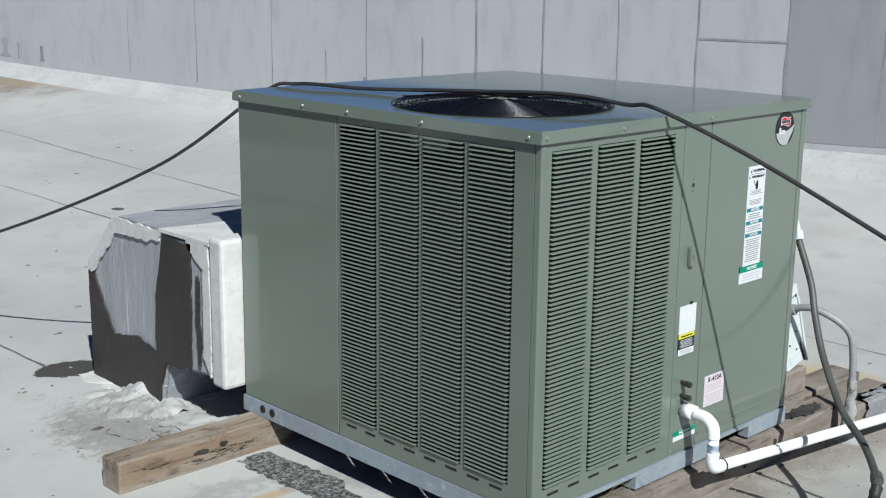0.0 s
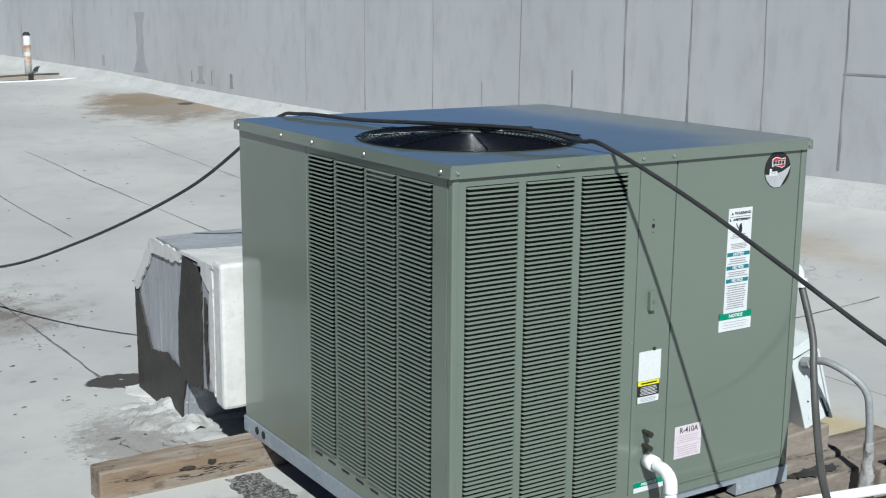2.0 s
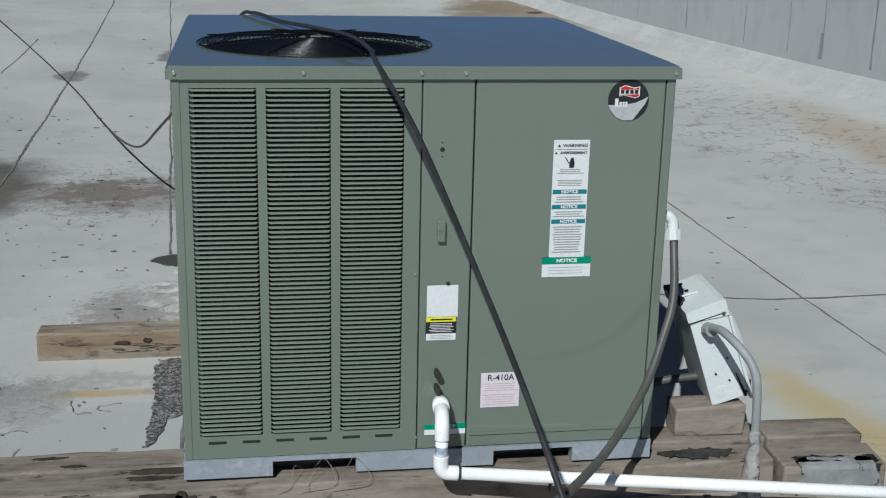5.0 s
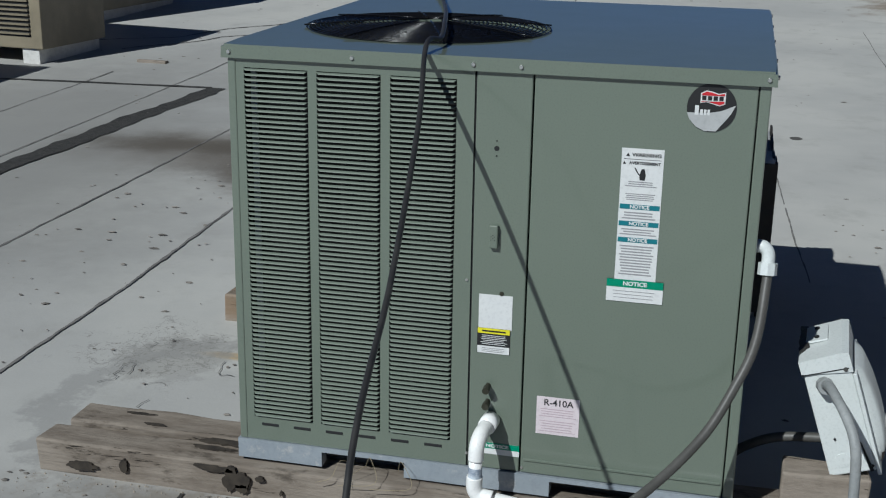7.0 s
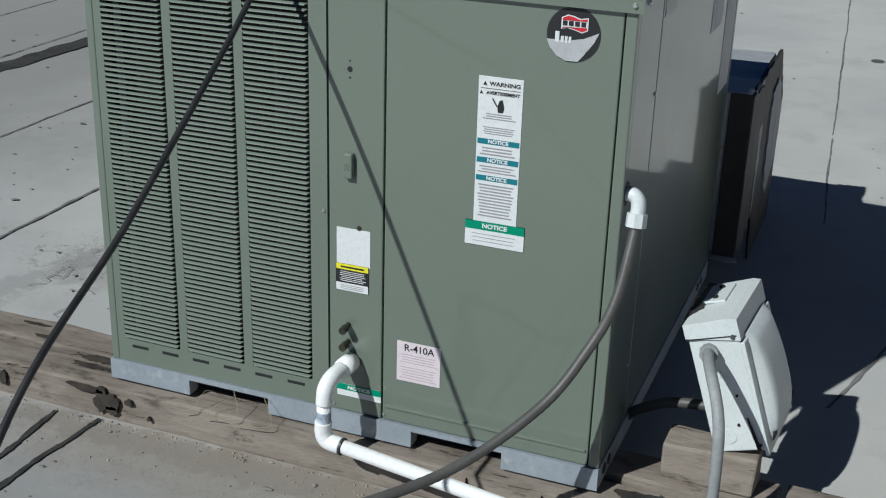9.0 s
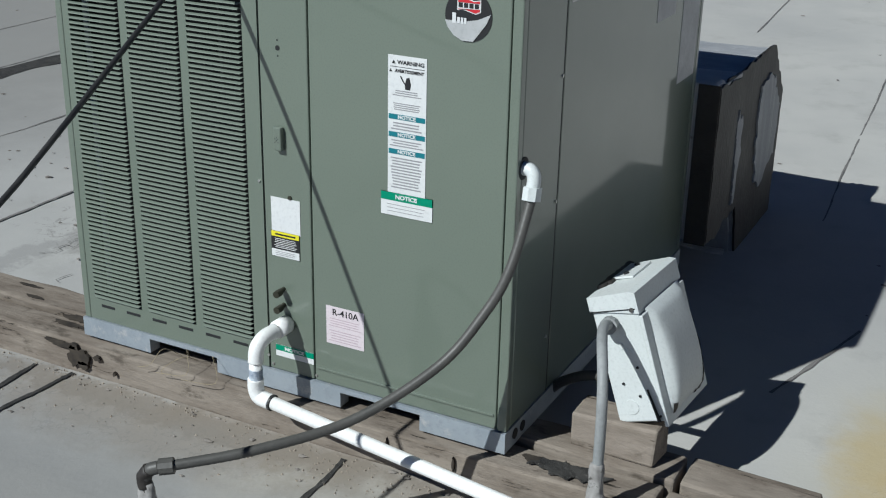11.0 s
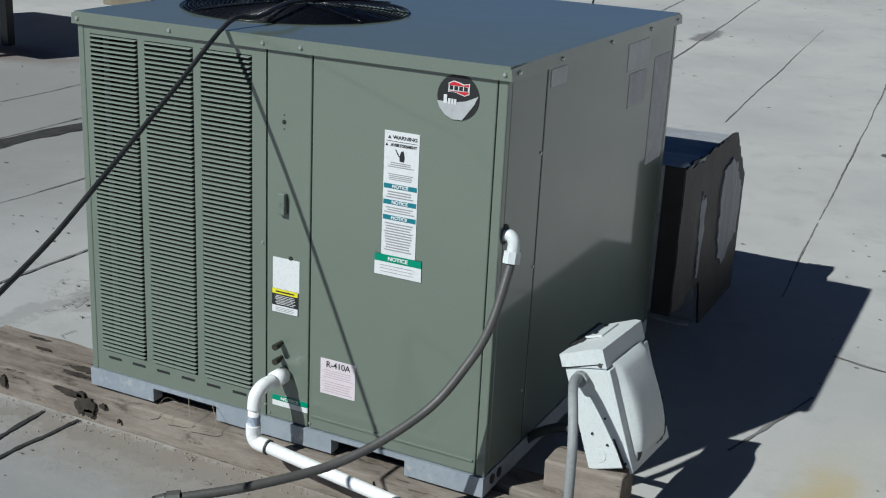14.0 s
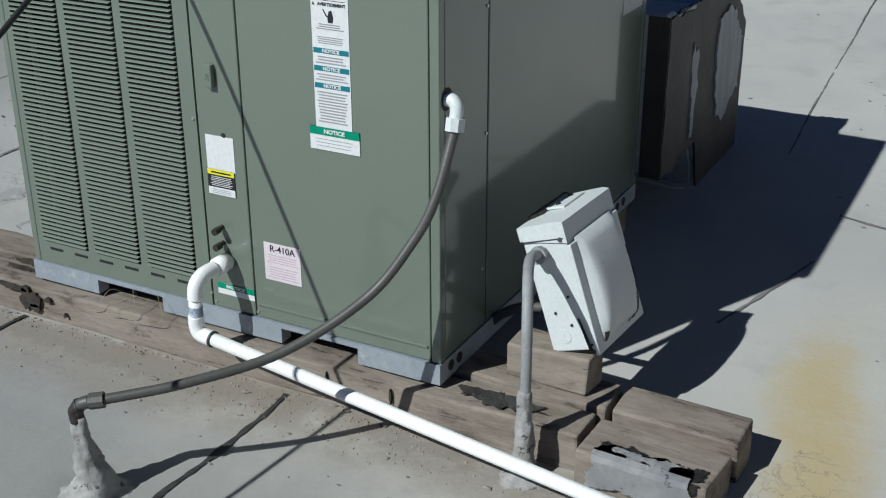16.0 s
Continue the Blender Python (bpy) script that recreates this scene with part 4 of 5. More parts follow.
# holes, outlet and ports of the control panel
for z, r in ((0.930, 0.0058), (0.947, 0.002), (0.913, 0.002)):
    part("hole", cyl((0.6295, -0.0006, z), (0.6295, 0.002, z), r, seg=18), DARK, control)
outlet = part("outlet_cover", box(0.620, 0.640, -0.014, 0.0, 0.703, 0.757, 0.003), GREEN, control, "small raised service cover")
for dx, dz in ((0, 0), (0.004, 0.004), (-0.004, 0.004), (0.004, -0.004), (-0.004, -0.004), (0, 0.007)):
    part("pin", cyl((0.629 + dx, -0.0148, 0.727 + dz), (0.629 + dx, -0.013, 0.727 + dz), 0.0011, seg=8), DARK, outlet)
for z in (0.366, 0.326):
    port = part("service_port", cyl((0.626, 0.0, z), (0.626, -0.016, z - 0.002), 0.006, seg=14), BRASS, control, "capped refrigerant service port")
    part("cap", cyl((0.626, -0.014, z - 0.002), (0.626, -0.032, z - 0.003), 0.0085, seg=14), BRASS, port)
for x, z in ((0.5685, 0.62), (0.578, 0.185), (0.59, 0.165), (0.712, 0.165)):
    part("screw", cyl((x, -0.0025, z), (x, 0.0, z), 0.0035, seg=8), BRIGHT, control)

# labels and screws on the shaded side
SIDEPAPER = mat("faded_label", (0.5, 0.5, 0.5), (0.42, 0.42, 0.42), 20, 0.5, 0, 0)


def side_label(y0, y1, z0, z1, tone):
    part("side_label", box(W - 0.0002, W + 0.0012, y0, y1, z0, z1), tone, unit, "pale rectangular data label")


side_label(0.245, 0.345, 1.048, 1.090, FOIL)
side_label(0.80, 0.99, 1.01, 1.085, FOIL)
side_label(0.83, 0.98, 0.905, 1.0, SIDEPAPER)
side_label(1.05, 1.20, 0.70, 1.02, SIDEPAPER)
for y, z in ((0.213, 0.62), (0.213, 0.90), (0.20, 0.30)):
    part("screw", cyl((W, y, z), (W + 0.003, y, z), 0.004, seg=8), BRIGHT, unit)


# ---- drain, conduit and cables ----
drain = thing("drain_pipe", "white plastic condensate drain pipe with elbows, on the roof", "pipe")
R1 = 0.0154
part("stub", cyl((0.643, 0.004, 0.283), (0.638, -0.05, 0.281), R1), PVC, drain, smooth=True)
part("fitting", cyl((0.642, -0.008, 0.283), (0.639, -0.045, 0.2815), 0.0215), PVC, drain, smooth=True)
part("elbow", tube(spline([(0.638, -0.05, 0.281), (0.634, -0.088, 0.279), (0.631, -0.112, 0.262), (0.630, -0.118, 0.228)]), 0.0180, 16), PVC, drain, smooth=True)
part("riser", cyl((0.630, -0.118, 0.23), (0.629, -0.119, 0.17), R1), PVC, drain, smooth=True)
part("primer_ring", cyl((0.630, -0.118, 0.213), (0.6295, -0.1185, 0.188), 0.0160), PRIMER, drain, "blue primer smear")
part("elbow", tube(spline([(0.629, -0.119, 0.188), (0.629, -0.119, 0.160), (0.640, -0.120, 0.143), (0.672, -0.122, 0.139)]), 0.0188, 16), PVC, drain, smooth=True)
PIPE_A, PIPE_B = Vector((0.66, -0.121, 0.140)), Vector((1.776, -0.214, 0.068))
PIPE_D = (PIPE_B - PIPE_A)
part("run", cyl(PIPE_A, PIPE_A + PIPE_D * 1.62, R1, seg=24), PVC, drain, "long straight white pipe", smooth=True)
part("joint_ring", cyl(PIPE_A + PIPE_D * 0.012, PIPE_A + PIPE_D * 0.016, 0.0196), RUBBER, drain)

whip = thing("flexible_conduit", "grey flexible electrical conduit sagging from the unit to the roof", "conduit")
HOSE = [(1.235, 0.015, 0.702), (1.222, -0.051, 0.563), (1.187, -0.094, 0.470), (1.122, -0.168, 0.367), (1.0, -0.299, 0.275), (0.866, -0.443, 0.242), (0.73, -0.552, 0.221)]
part("hose", tube(spline(HOSE, 24), 0.0104, 14, ridged=0.04), FLEX, whip, smooth=True)
part("connector", tube(spline([(1.203, 0.030, 0.748), (1.221, 0.028, 0.748), (1.232, 0.024, 0.735), (1.233, 0.017, 0.708)], 5), 0.0145, 12), BOXPAINT, whip, "pale angled connector", smooth=True)
part("nut", cyl((1.233, 0.018, 0.716), (1.233, 0.012, 0.690), 0.0205, seg=8), BOXPAINT, whip, "pale ring nut")
part("lock_ring", cyl((1.2012, 0.030, 0.748), (1.2065, 0.030, 0.748), 0.024, seg=20), DARK, whip)
part("nut", cyl((0.742, -0.543, 0.2225), (0.717, -0.558, 0.2195), 0.0168, seg=10), FLEX, whip)
part("elbow", tube(spline([(0.718, -0.557, 0.2195), (0.700, -0.566, 0.212), (0.688, -0.568, 0.190), (0.690, -0.568, 0.155)], 6), 0.0135, 12), FLEX, whip, smooth=True)
part("black_smear", wobble(tube(spline([(0.700, -0.5665, 0.213), (0.687, -0.569, 0.196), (0.688, -0.569, 0.172)], 5), 0.0148, 12), 0.003, 70), MASTIC, whip, "black mastic on the elbow", smooth=True)


def boot(rings, parent, label, seed):
    """A lumpy sealant cone of level rings (x, y, z, radius)."""
    bm = bmesh.new()
    n, made = 28, []
    full = []
    for p, q in zip(rings, rings[1:]):
        full += [tuple(a + (b - a) * f / 3 for a, b in zip(p, q)) for f in range(3)]
    for x, y, z, r in full + [rings[-1]]:
        made.append([])
        for k in range(n):
            a = 2 * math.pi * k / n
            q = r * (1 + 0.32 * noise.noise(Vector((math.cos(a) * 1.3, math.sin(a) * 1.3, z * 34 + seed))) + 0.16 * noise.noise(Vector((math.cos(a) * 3.2, math.sin(a) * 3.2, z * 90 + seed))))
            made[-1].append(bm.verts.new((x + q * math.cos(a), y + q * math.sin(a), z + 0.004 * noise.noise(Vector((a, z * 40, seed))))))
    for a, b in zip(made, made[1:]):
        for k in range(n):
            bm.faces.new((a[k], a[(k + 1) % n], b[(k + 1) % n], b[k]))
    bm.faces.new(made[0])
    return part("sealant_boot", bm, BOOT, parent, label, smooth=True)


boot([(0.688, -0.568, 0.182, 0.0140), (0.690, -0.568, 0.160, 0.0165), (0.693, -0.567, 0.135, 0.0185), (0.696, -0.566, 0.110, 0.022), (0.699, -0.565, 0.080, 0.028), (0.701, -0.565, 0.050, 0.036), (0.702, -0.565, 0.026, 0.044), (0.702, -0.565, 0.010, 0.054), (0.702, -0.565, 0.003, 0.066), (0.702, -0.565, -0.004, 0.088)], whip, "grey lumpy sealant cone round the roof entry", 3.0)

cord = thing("power_cord", "long black rubber cord draped over the unit and the roof", "cable")
BACK = [(0.15, 1.32, 1.105), (0.003, 1.7, 0.845), (-0.188, 2.4, 0.552), (-0.341, 3.2, 0.313), (-0.531, 4.2, 0.158), (-0.747, 5.2, 0.095), (-1.077, 6.5, 0.105), (-1.696, 8.5, 0.172), (-2.6, 11.2, 0.30)]
OVER = [(0.47, 0.005, 1.146), (0.475, 0.12, 1.150), (0.44, 0.30, 1.165), (0.37, 0.60, 1.155), (0.28, 0.95, 1.140), (0.205, 1.20, 1.141)]
FRONT = [(0.709, -1.398, 0.38), (0.633, -1.05, 0.675), (0.591, -0.692, 0.838), (0.53, -0.285, 1.028)]
TAIL = [(1.6, -3.6, 0.012), (1.25, -2.75, 0.010), (1.02, -2.2, 0.014), (0.83, -1.75, 0.11)]
part("sheath", tube(spline(TAIL + FRONT + OVER + BACK, 14), 0.0058, 10), RUBBER, cord, smooth=True)
def ragged(outline, amp, freq, seed, step=0.012):
    """An outline with a torn edge."""
    pts = []
    for (a, b), (c, d) in zip(outline, outline[1:] + outline[:1]):
        k = max(1, int(math.hypot(c - a, d - b) / step))
        for i in range(k):
            q = Vector((a + (c - a) * i / k, b + (d - b) * i / k, seed))
            pts.append((q.x + amp * noise.noise(q * freq), q.y + amp * noise.noise(q * freq + Vector((5, 5, 5)))))
    return pts


# ---- duct behind the unit ----
duct = thing("roof_duct", "wide sheet-metal duct elbow patched with white and dark sealant", "duct")
X0, X1 = -0.055, 1.264
OUT = [(1.33, 0.635), (1.60, 0.640), (1.93, 0.640), (2.12, 0.435), (2.12, -0.01), (1.66, -0.01), (1.635, 0.08), (1.60, 0.175), (1.33, 0.19)]
part("body", box(X0 + 0.02, X1 - 0.02, 1.26, 1.34, 0.19, 0.63), GREYCOAT, duct)


def duct_shell():
    bm = prism(OUT, X0, X1, "x")
    bmesh.ops.bevel(bm, geom=list(bm.edges), offset=0.012, segments=2, affect="EDGES")
    bmesh.ops.subdivide_edges(bm, edges=[e for e in bm.edges if e.calc_length() > 0.15], cuts=6, use_grid_fill=True)
    return wobble(bm, 0.005, 6)


part("casing", duct_shell(), GREYCOAT, duct, "grey coated duct casing")
part("flange", wobble(box(X0 - 0.012, X1 + 0.010, 1.247, 1.325, 0.175, 0.665, 0.012), 0.004, 9), COATING, duct, "white coated flange against the unit")


def patch(outline, x, side, material, name, label, seed, rag=0.009):
    """A daub of sealant with a ragged edge on the duct's side."""
    pts = []
    for (a, b), (c, d) in zip(outline, outline[1:] + outline[:1]):
        k = max(1, int(math.hypot(c - a, d - b) / 0.01))
        for i in range(k):
            f = i / k
            q = Vector((a + (c - a) * f, b + (d - b) * f, seed))
            pts.append((q.x + rag * noise.noise(q * 17) + 0.5 * rag * noise.noise(q * 60), q.y + 1.6 * rag * noise.noise(q * 22 + Vector((9, 9, 9)))))
    part(name, prism(pts, x, x + side * 0.007, "x"), material, duct, label)


for x, s in ((X0 - 0.002, -1),):
    patch([(1.43, 0.62), (1.60, 0.63), (1.66, 0.40), (1.66, 0.20), (1.80, 0.235), (1.95, 0.20), (2.08, 0.40), (2.12, 0.42), (2.12, 0.0), (1.67, 0.0), (1.61, 0.18), (1.45, 0.19)], x, s, MASTIC, "mastic_or_shade_patch", "dark brown mastic or shade patch", 2)
    patch([(1.60, 0.640), (1.93, 0.640), (2.118, 0.44), (2.10, 0.40), (1.91, 0.580), (1.62, 0.600)], x, s, COATING, "sealant_edge", "cracked white sealant along the edge", 4)
    patch([(1.33, 0.635), (1.46, 0.638), (1.44, 0.60), (1.36, 0.56), (1.37, 0.25), (1.33, 0.2)], x, s, COATING, "sealant_edge", "cracked white sealant along the edge", 7)
    patch([(1.385, 0.50), (1.40, 0.52), (1.40, 0.30), (1.39, 0.22), (1.38, 0.30)], x - 0.004, s, MASTIC, "mastic_or_shade_patch", "dark brown mastic streak", 17)
patch([(1.33, 0.652), (1.94, 0.652), (2.128, 0.45), (2.125, 0.0), (1.67, 0.0), (1.61, 0.18), (1.33, 0.185)], X1 + 0.002, 1, MASTIC, "mastic_or_shade_patch", "dark brown mastic over most of the duct's side", 4, 0.008)
patch([(1.78, 0.55), (1.93, 0.57), (2.07, 0.42), (2.06, 0.26), (1.93, 0.20), (1.80, 0.22), (1.77, 0.4)], X1 + 0.0085, 1, GREYCOAT, "bare_panel", "grey coated panel left bare of mastic", 31, 0.024)
patch([(1.50, 0.52), (1.56, 0.50), (1.56, 0.30), (1.545, 0.21), (1.52, 0.21), (1.51, 0.34)], X1 + 0.0085, 1, GREYCOAT, "bare_panel", "grey coated streak left bare of mastic", 37, 0.024)
# the next two dark sheets paint shade on the flange's east end
patch([(1.247, 0.655), (1.47, 0.64), (1.47, 0.2), (1.36, 0.17), (1.247, 0.178)], X1 + 0.0105, 1, MASTIC, "mastic_or_shade_patch", "dark brown mastic or shade patch", 21)
part("mastic_or_shade_patch", wobble(box(1.215, X1 + 0.016, 1.2405, 1.2445, 0.172, 0.662, 0.001), 0.0012, 20), MASTIC, duct, "dark sheet standing for shade on the flange")
part("sealant_top", wobble(prism([(X0 - 0.01, 1.32), (X1 + 0.01, 1.32), (X1 + 0.01, 1.50), (0.9, 1.46), (0.4, 1.52), (X0 - 0.01, 1.62)], 0.636, 0.648, "z"), 0.006, 7), COATING, duct, "white sealant over the top seam")
part("curb_sealant", wobble(prism(ragged([(X0 - 0.05, 1.66), (X0 + 0.02, 1.62), (X1 - 0.02, 1.62), (X1 - 0.01, 1.7), (X1 + 0.01, 2.14), (X0 - 0.06, 2.16)], 0.03, 14, 3.0), -0.01, 0.012, "z"), 0.006, 12), COATING, duct, "lumpy white sealant where the duct meets the roof")


def sealant_mound(cx, cy, rx, ry, high, seed, label):
    """A trowelled heap of sealant with broken edges and furrows."""
    mound = thing("sealant_lump", label, "sealant", "sealant lumps")
    bm = bmesh.new()
    bmesh.ops.create_grid(bm, x_segments=54, y_segments=54, size=1.0)
    for v in bm.verts:
        q = Vector((v.co.x * rx, v.co.y * ry, seed))
        r = v.co.length + 0.35 * noise.noise(q * 9) + 0.15 * noise.noise(q * 28)
        body = max(0.0, 1 - r) ** 0.8 * high * (1 + 0.6 * noise.noise(q * 13)) + (0.004 * noise.noise(q * 30) + 0.002 * noise.noise(q * 70)) * (1 if r < 0.95 else 0)
        v.co = Vector((cx + q.x, cy + q.y, body - (0.003 if r < 0.97 else 0.02)))
    part("lump", bm, ROOF, mound, smooth=True)


sealant_mound(-0.085, 1.76, 0.17, 0.20, 0.060, 1.0, "rough cracked white sealant lump on the roof by the duct")
sealant_mound(-0.16, 1.93, 0.20, 0.17, 0.020, 7.0, "low trowelled white sealant lump on the roof by the duct")
sealant_mound(-0.02, 1.45, 0.16, 0.24, 0.016, 12.0, "low crumbling white sealant lump behind the timber")
cr = random.Random(21)
for k in range(24):
    x, y = (cr.uniform(-0.34, -0.04), cr.uniform(1.24, 1.75)) if k < 16 else (cr.uniform(-0.75, -0.15), cr.uniform(0.40, 0.95))
    a = cr.uniform(0, 6.28)
    pts = [(x, y)]
    for q in range(cr.choice((3, 4, 6))):
        a += cr.choice((-1.3, -0.5, 0.3, 0.6, 1.4))
        x, y = x + 0.022 * math.cos(a), y + 0.030 * math.sin(a)
        pts.append((x, y))
    strip("roof_crack", pts, 0.0034, CRACK, "thin dark crack in flaking white roof coating", "crack", 0.0045, 0.001, "roof cracks")
bm = prism(ragged([(-0.137, 1.092), (-0.026, 1.094), (0.018, 0.76), (-0.028, 0.70), (-0.03, 0.62), (-0.075, 0.60), (-0.099, 0.436), (-0.135, 0.40), (-0.125, 0.62)], 0.016, 40, 5.0, 0.008), 0.001, 0.005, "z")
tagged(part("gravel_patch", bm, GRAVEL), "bare dark gravel patch where the roof coating is gone", "gravel patch", kind="structure")


# ---- timbers ----
def timber(name, x0, x1, y0, y1, z0, z1, material, label, yaw=0.0, seed=1.0, group="timber bearers"):
    bm = box(-(x1 - x0) / 2, (x1 - x0) / 2, -(y1 - y0) / 2, (y1 - y0) / 2, -(z1 - z0) / 2, (z1 - z0) / 2, 0.006)
    bmesh.ops.subdivide_edges(bm, edges=[e for e in bm.edges if e.calc_length() > 0.3], cuts=16, use_grid_fill=True)
    wobble(bm, 0.006, 9, seed)
    ob = part(name, bm, material)
    ob.matrix_world = pose((x0 + x1) / 2, (y0 + y1) / 2, (z0 + z1) / 2, 0, 0, yaw)
    return tagged(ob, label, "timber", group)


timber("timber_beam", -0.55, 1.548, -0.035, 0.064, -0.004, 0.090, WOOD, "weathered grey timber bearer under the unit's front", 0, 1)
timber("timber_beam", -0.515, 1.565, 0.076, 0.185, -0.004, 0.100, WOOD, "weathered grey timber bearer beside the front one", 0, 2)
timber("timber_beam", 1.575, 1.855, 0.080, 0.190, -0.004, 0.098, WOOD, "short weathered timber offcut on the roof", -2, 3)
stub = timber("timber_block", 1.560, 1.845, -0.085, 0.055, -0.006, 0.085, WOOD, "rotten timber offcut with torn roofing felt on it", -3, 4)
timber("timber_beam", -0.525, 1.195, 1.115, 1.215, -0.004, 0.0985, WOODBROWN, "brown cracked timber bearer under the unit's back", 0, 5)
timber("timber_block", 1.318, 1.515, 0.102, 0.190, 0.1005, 0.186, WOODEND, "square timber block under the disconnect box", -2, 6)


FELT = mat("torn_felt", (0.50, 0.50, 0.50), (0.38, 0.385, 0.39), 14, 0.8, 0, 0.5, 50, dirt=(0.10, 0.095, 0.09), dirt_at=(0.60, 0.66), depth=0.004)


def draped_felt(x0, x1, v0, v1, lift, tone, label, seed, rag):
    """Torn felt laid over a timber's top front edge and hanging down its face; v runs from the top (v < 0) to the face."""
    nx, nv = 84, 56
    bm = bmesh.new()
    grid = {}

    def at(i, k):
        if (i, k) not in grid:
            u, v = i / nx, v0 + (v1 - v0) * k / nv
            x = x0 + (x1 - x0) * u
            lumps = 0.003 * noise.noise(Vector((x * 30, v * 30, seed)))
            skew = -0.052 * (x - 1.70)
            if v < -0.006:
                co = (x, -0.084 + skew - v, 0.0865 + lift + max(0.0, lumps))
            elif v > 0.006:
                co = (x, -0.089 + skew - lift - max(0.0, lumps), 0.0865 - v)
            else:
                co = (x, -0.0875 + skew - lift * 0.7, 0.0855 + lift * 0.7)
            grid[i, k] = bm.verts.new(co)
        return grid[i, k]
    for i in range(nx):
        for k in range(nv):
            u, w = (i + 0.5) / nx, (k + 0.5) / nv
            edge = min(u, 1 - u) * 2.2, min(w, 1 - w) * 1.6
            q = Vector((u * 5, w * 3, seed))
            if min(edge) + rag * (noise.noise(q) + 0.6 * noise.noise(q * 2.7) + 0.4 * noise.noise(q * 6)) > 0.18:
                bm.faces.new((at(i, k), at(i + 1, k), at(i + 1, k + 1), at(i, k + 1)))
    bmesh.ops.solidify(bm, geom=list(bm.faces), thickness=0.003)
    tagged(part("roofing_felt", bm, tone), label, "roofing felt", "felt scraps")


draped_felt(1.585, 1.84, -0.066, 0.070, 0.001, TAR, "torn black roofing felt under the pale layer on a timber offcut", 4.0, 0.20)
draped_felt(1.57, 1.83, -0.052, 0.080, 0.008, FELT, "torn pale roofing felt lying over the edge of a timber offcut", 9.0, 0.13)
scrap = [(1.26, -0.005), (1.33, -0.02), (1.42, -0.01), (1.45, 0.02), (1.36, 0.035), (1.28, 0.025)]
tagged(part("roofing_felt", prism(ragged(scrap, 0.016, 46, 5.0, 0.006), 0.094, 0.0975, "z"), TAR), "scrap of black roofing felt lying on a timber bearer", "roofing felt", "felt scraps")
KNOT = mat("rot_hole", (0.018, 0.014, 0.011), (0.05, 0.04, 0.03), 30, 0.95)


def knot(x, y, z, rx, rz, seed, face="front"):
    """A dark rotten hole in a timber's face."""
    pts = []
    for k in range(26):
        a = 2 * math.pi * k / 26
        q = 1 + 0.5 * noise.noise(Vector((math.cos(a) * 1.3, math.sin(a) * 1.3, seed))) + 0.35 * noise.noise(Vector((math.cos(a) * 4, math.sin(a) * 4, seed)))
        pts.append((x + rx * q * math.cos(a), (z if face == "front" else y) + rz * q * math.sin(a)))
    bm = prism(pts, y - 0.006, y + 0.002, "y") if face == "front" else prism(pts, z - 0.002, z + 0.003, "z")
    tagged(part("rot_hole", bm, KNOT), "dark rotten hole in a weathered timber", "rot hole", "rot holes")


for k, (x, z, rx, rz) in enumerate(((-0.30, 0.045, 0.012, 0.017), (0.02, 0.030, 0.018, 0.012), (0.07, 0.062, 0.014, 0.006), (0.125, 0.03, 0.004, 0.006), (1.10, 0.06, 0.0025, 0.022), (0.93, 0.055, 0.0025, 0.022))):
    knot(x, -0.038, z, rx, rz, k * 3.1)
for k, (x, y, rx, rz) in enumerate(((-0.28, 0.10, 0.03, 0.006), (-0.08, 0.03, 0.05, 0.008), (-0.34, 0.15, 0.04, 0.006), (1.29, 0.02, 0.05, 0.012), (1.38, 0.03, 0.03, 0.007))):
    knot(x, y, 0.0925 if y < 0.06 else 0.1005, rx, rz, k * 2.3 + 50, "top")
for k, (x, z, rx, rz) in enumerate(((-0.25, 0.062, 0.022, 0.005), (-0.17, 0.068, 0.012, 0.006))):
    knot(x, 1.1125, z, rx, rz, k * 1.9 + 80)
for x, z, rx, rz in ((0.0, 0.050, 0.034, 0.030), (-0.05, 0.075, 0.05, 0.008), (-0.42, 0.03, 0.04, 0.010)):
    knot(x, -0.038, z, rx, rz, x * 40 + 9)
knot(-0.06, 0.068, 0.094, 0.075, 0.018, 31, "top")
STRAW = mat("dry_straw", (0.30, 0.25, 0.16), None, 20, 0.9)
grass = thing("dry_grass", "a few dry grass stalks caught at the unit's base", "dry grass", kind="stuff")
gr = random.Random(4)
for k in range(4):
    x = gr.uniform(0.26, 0.42)
    part("stalk", tube(spline([(x, 0.02, 0.101), (x + gr.uniform(-0.03, 0.03), -0.02, 0.135 + gr.uniform(-0.02, 0.02)), (x + gr.uniform(-0.06, 0.08), -0.055, 0.10), (x + gr.uniform(-0.09, 0.12), -0.06, 0.085)], 5), 0.0007, 4), STRAW, grass)

# ---- disconnect switch ----
switch = thing("disconnect_switch", "pale grey enclosed disconnect switch leaning on a timber block", "electrical box")
switch.matrix_world = pose(1.425, 0.118, 0.181, 0, -19, -4)
BW, BD, BH = 0.104, 0.225, 0.285
body = part("body", box(-0.002, BW, 0.0, BD, 0.0, BH - 0.025, 0.003), BOXPAINT, switch, "pale grey enamelled steel box")
hood = part("hood", prism([(-0.006, BH - 0.026), (-0.006, BH + 0.004), (BW - 0.012, BH + 0.010), (BW + 0.003, BH + 0.006), (BW + 0.003, BH - 0.040)], -0.004, BD + 0.003, "y"), BOXPAINT, switch, "rain hood of the box")
part("hanger_plate", box(0.01, 0.06, 0.10, 0.20, BH + 0.008, BH + 0.013, 0.001), BOXPAINT, hood)
for y in (0.12, 0.18):
    part("screw", cyl((0.035, y, BH + 0.012), (0.035, y, BH + 0.017), 0.006, seg=10), DARK, hood)
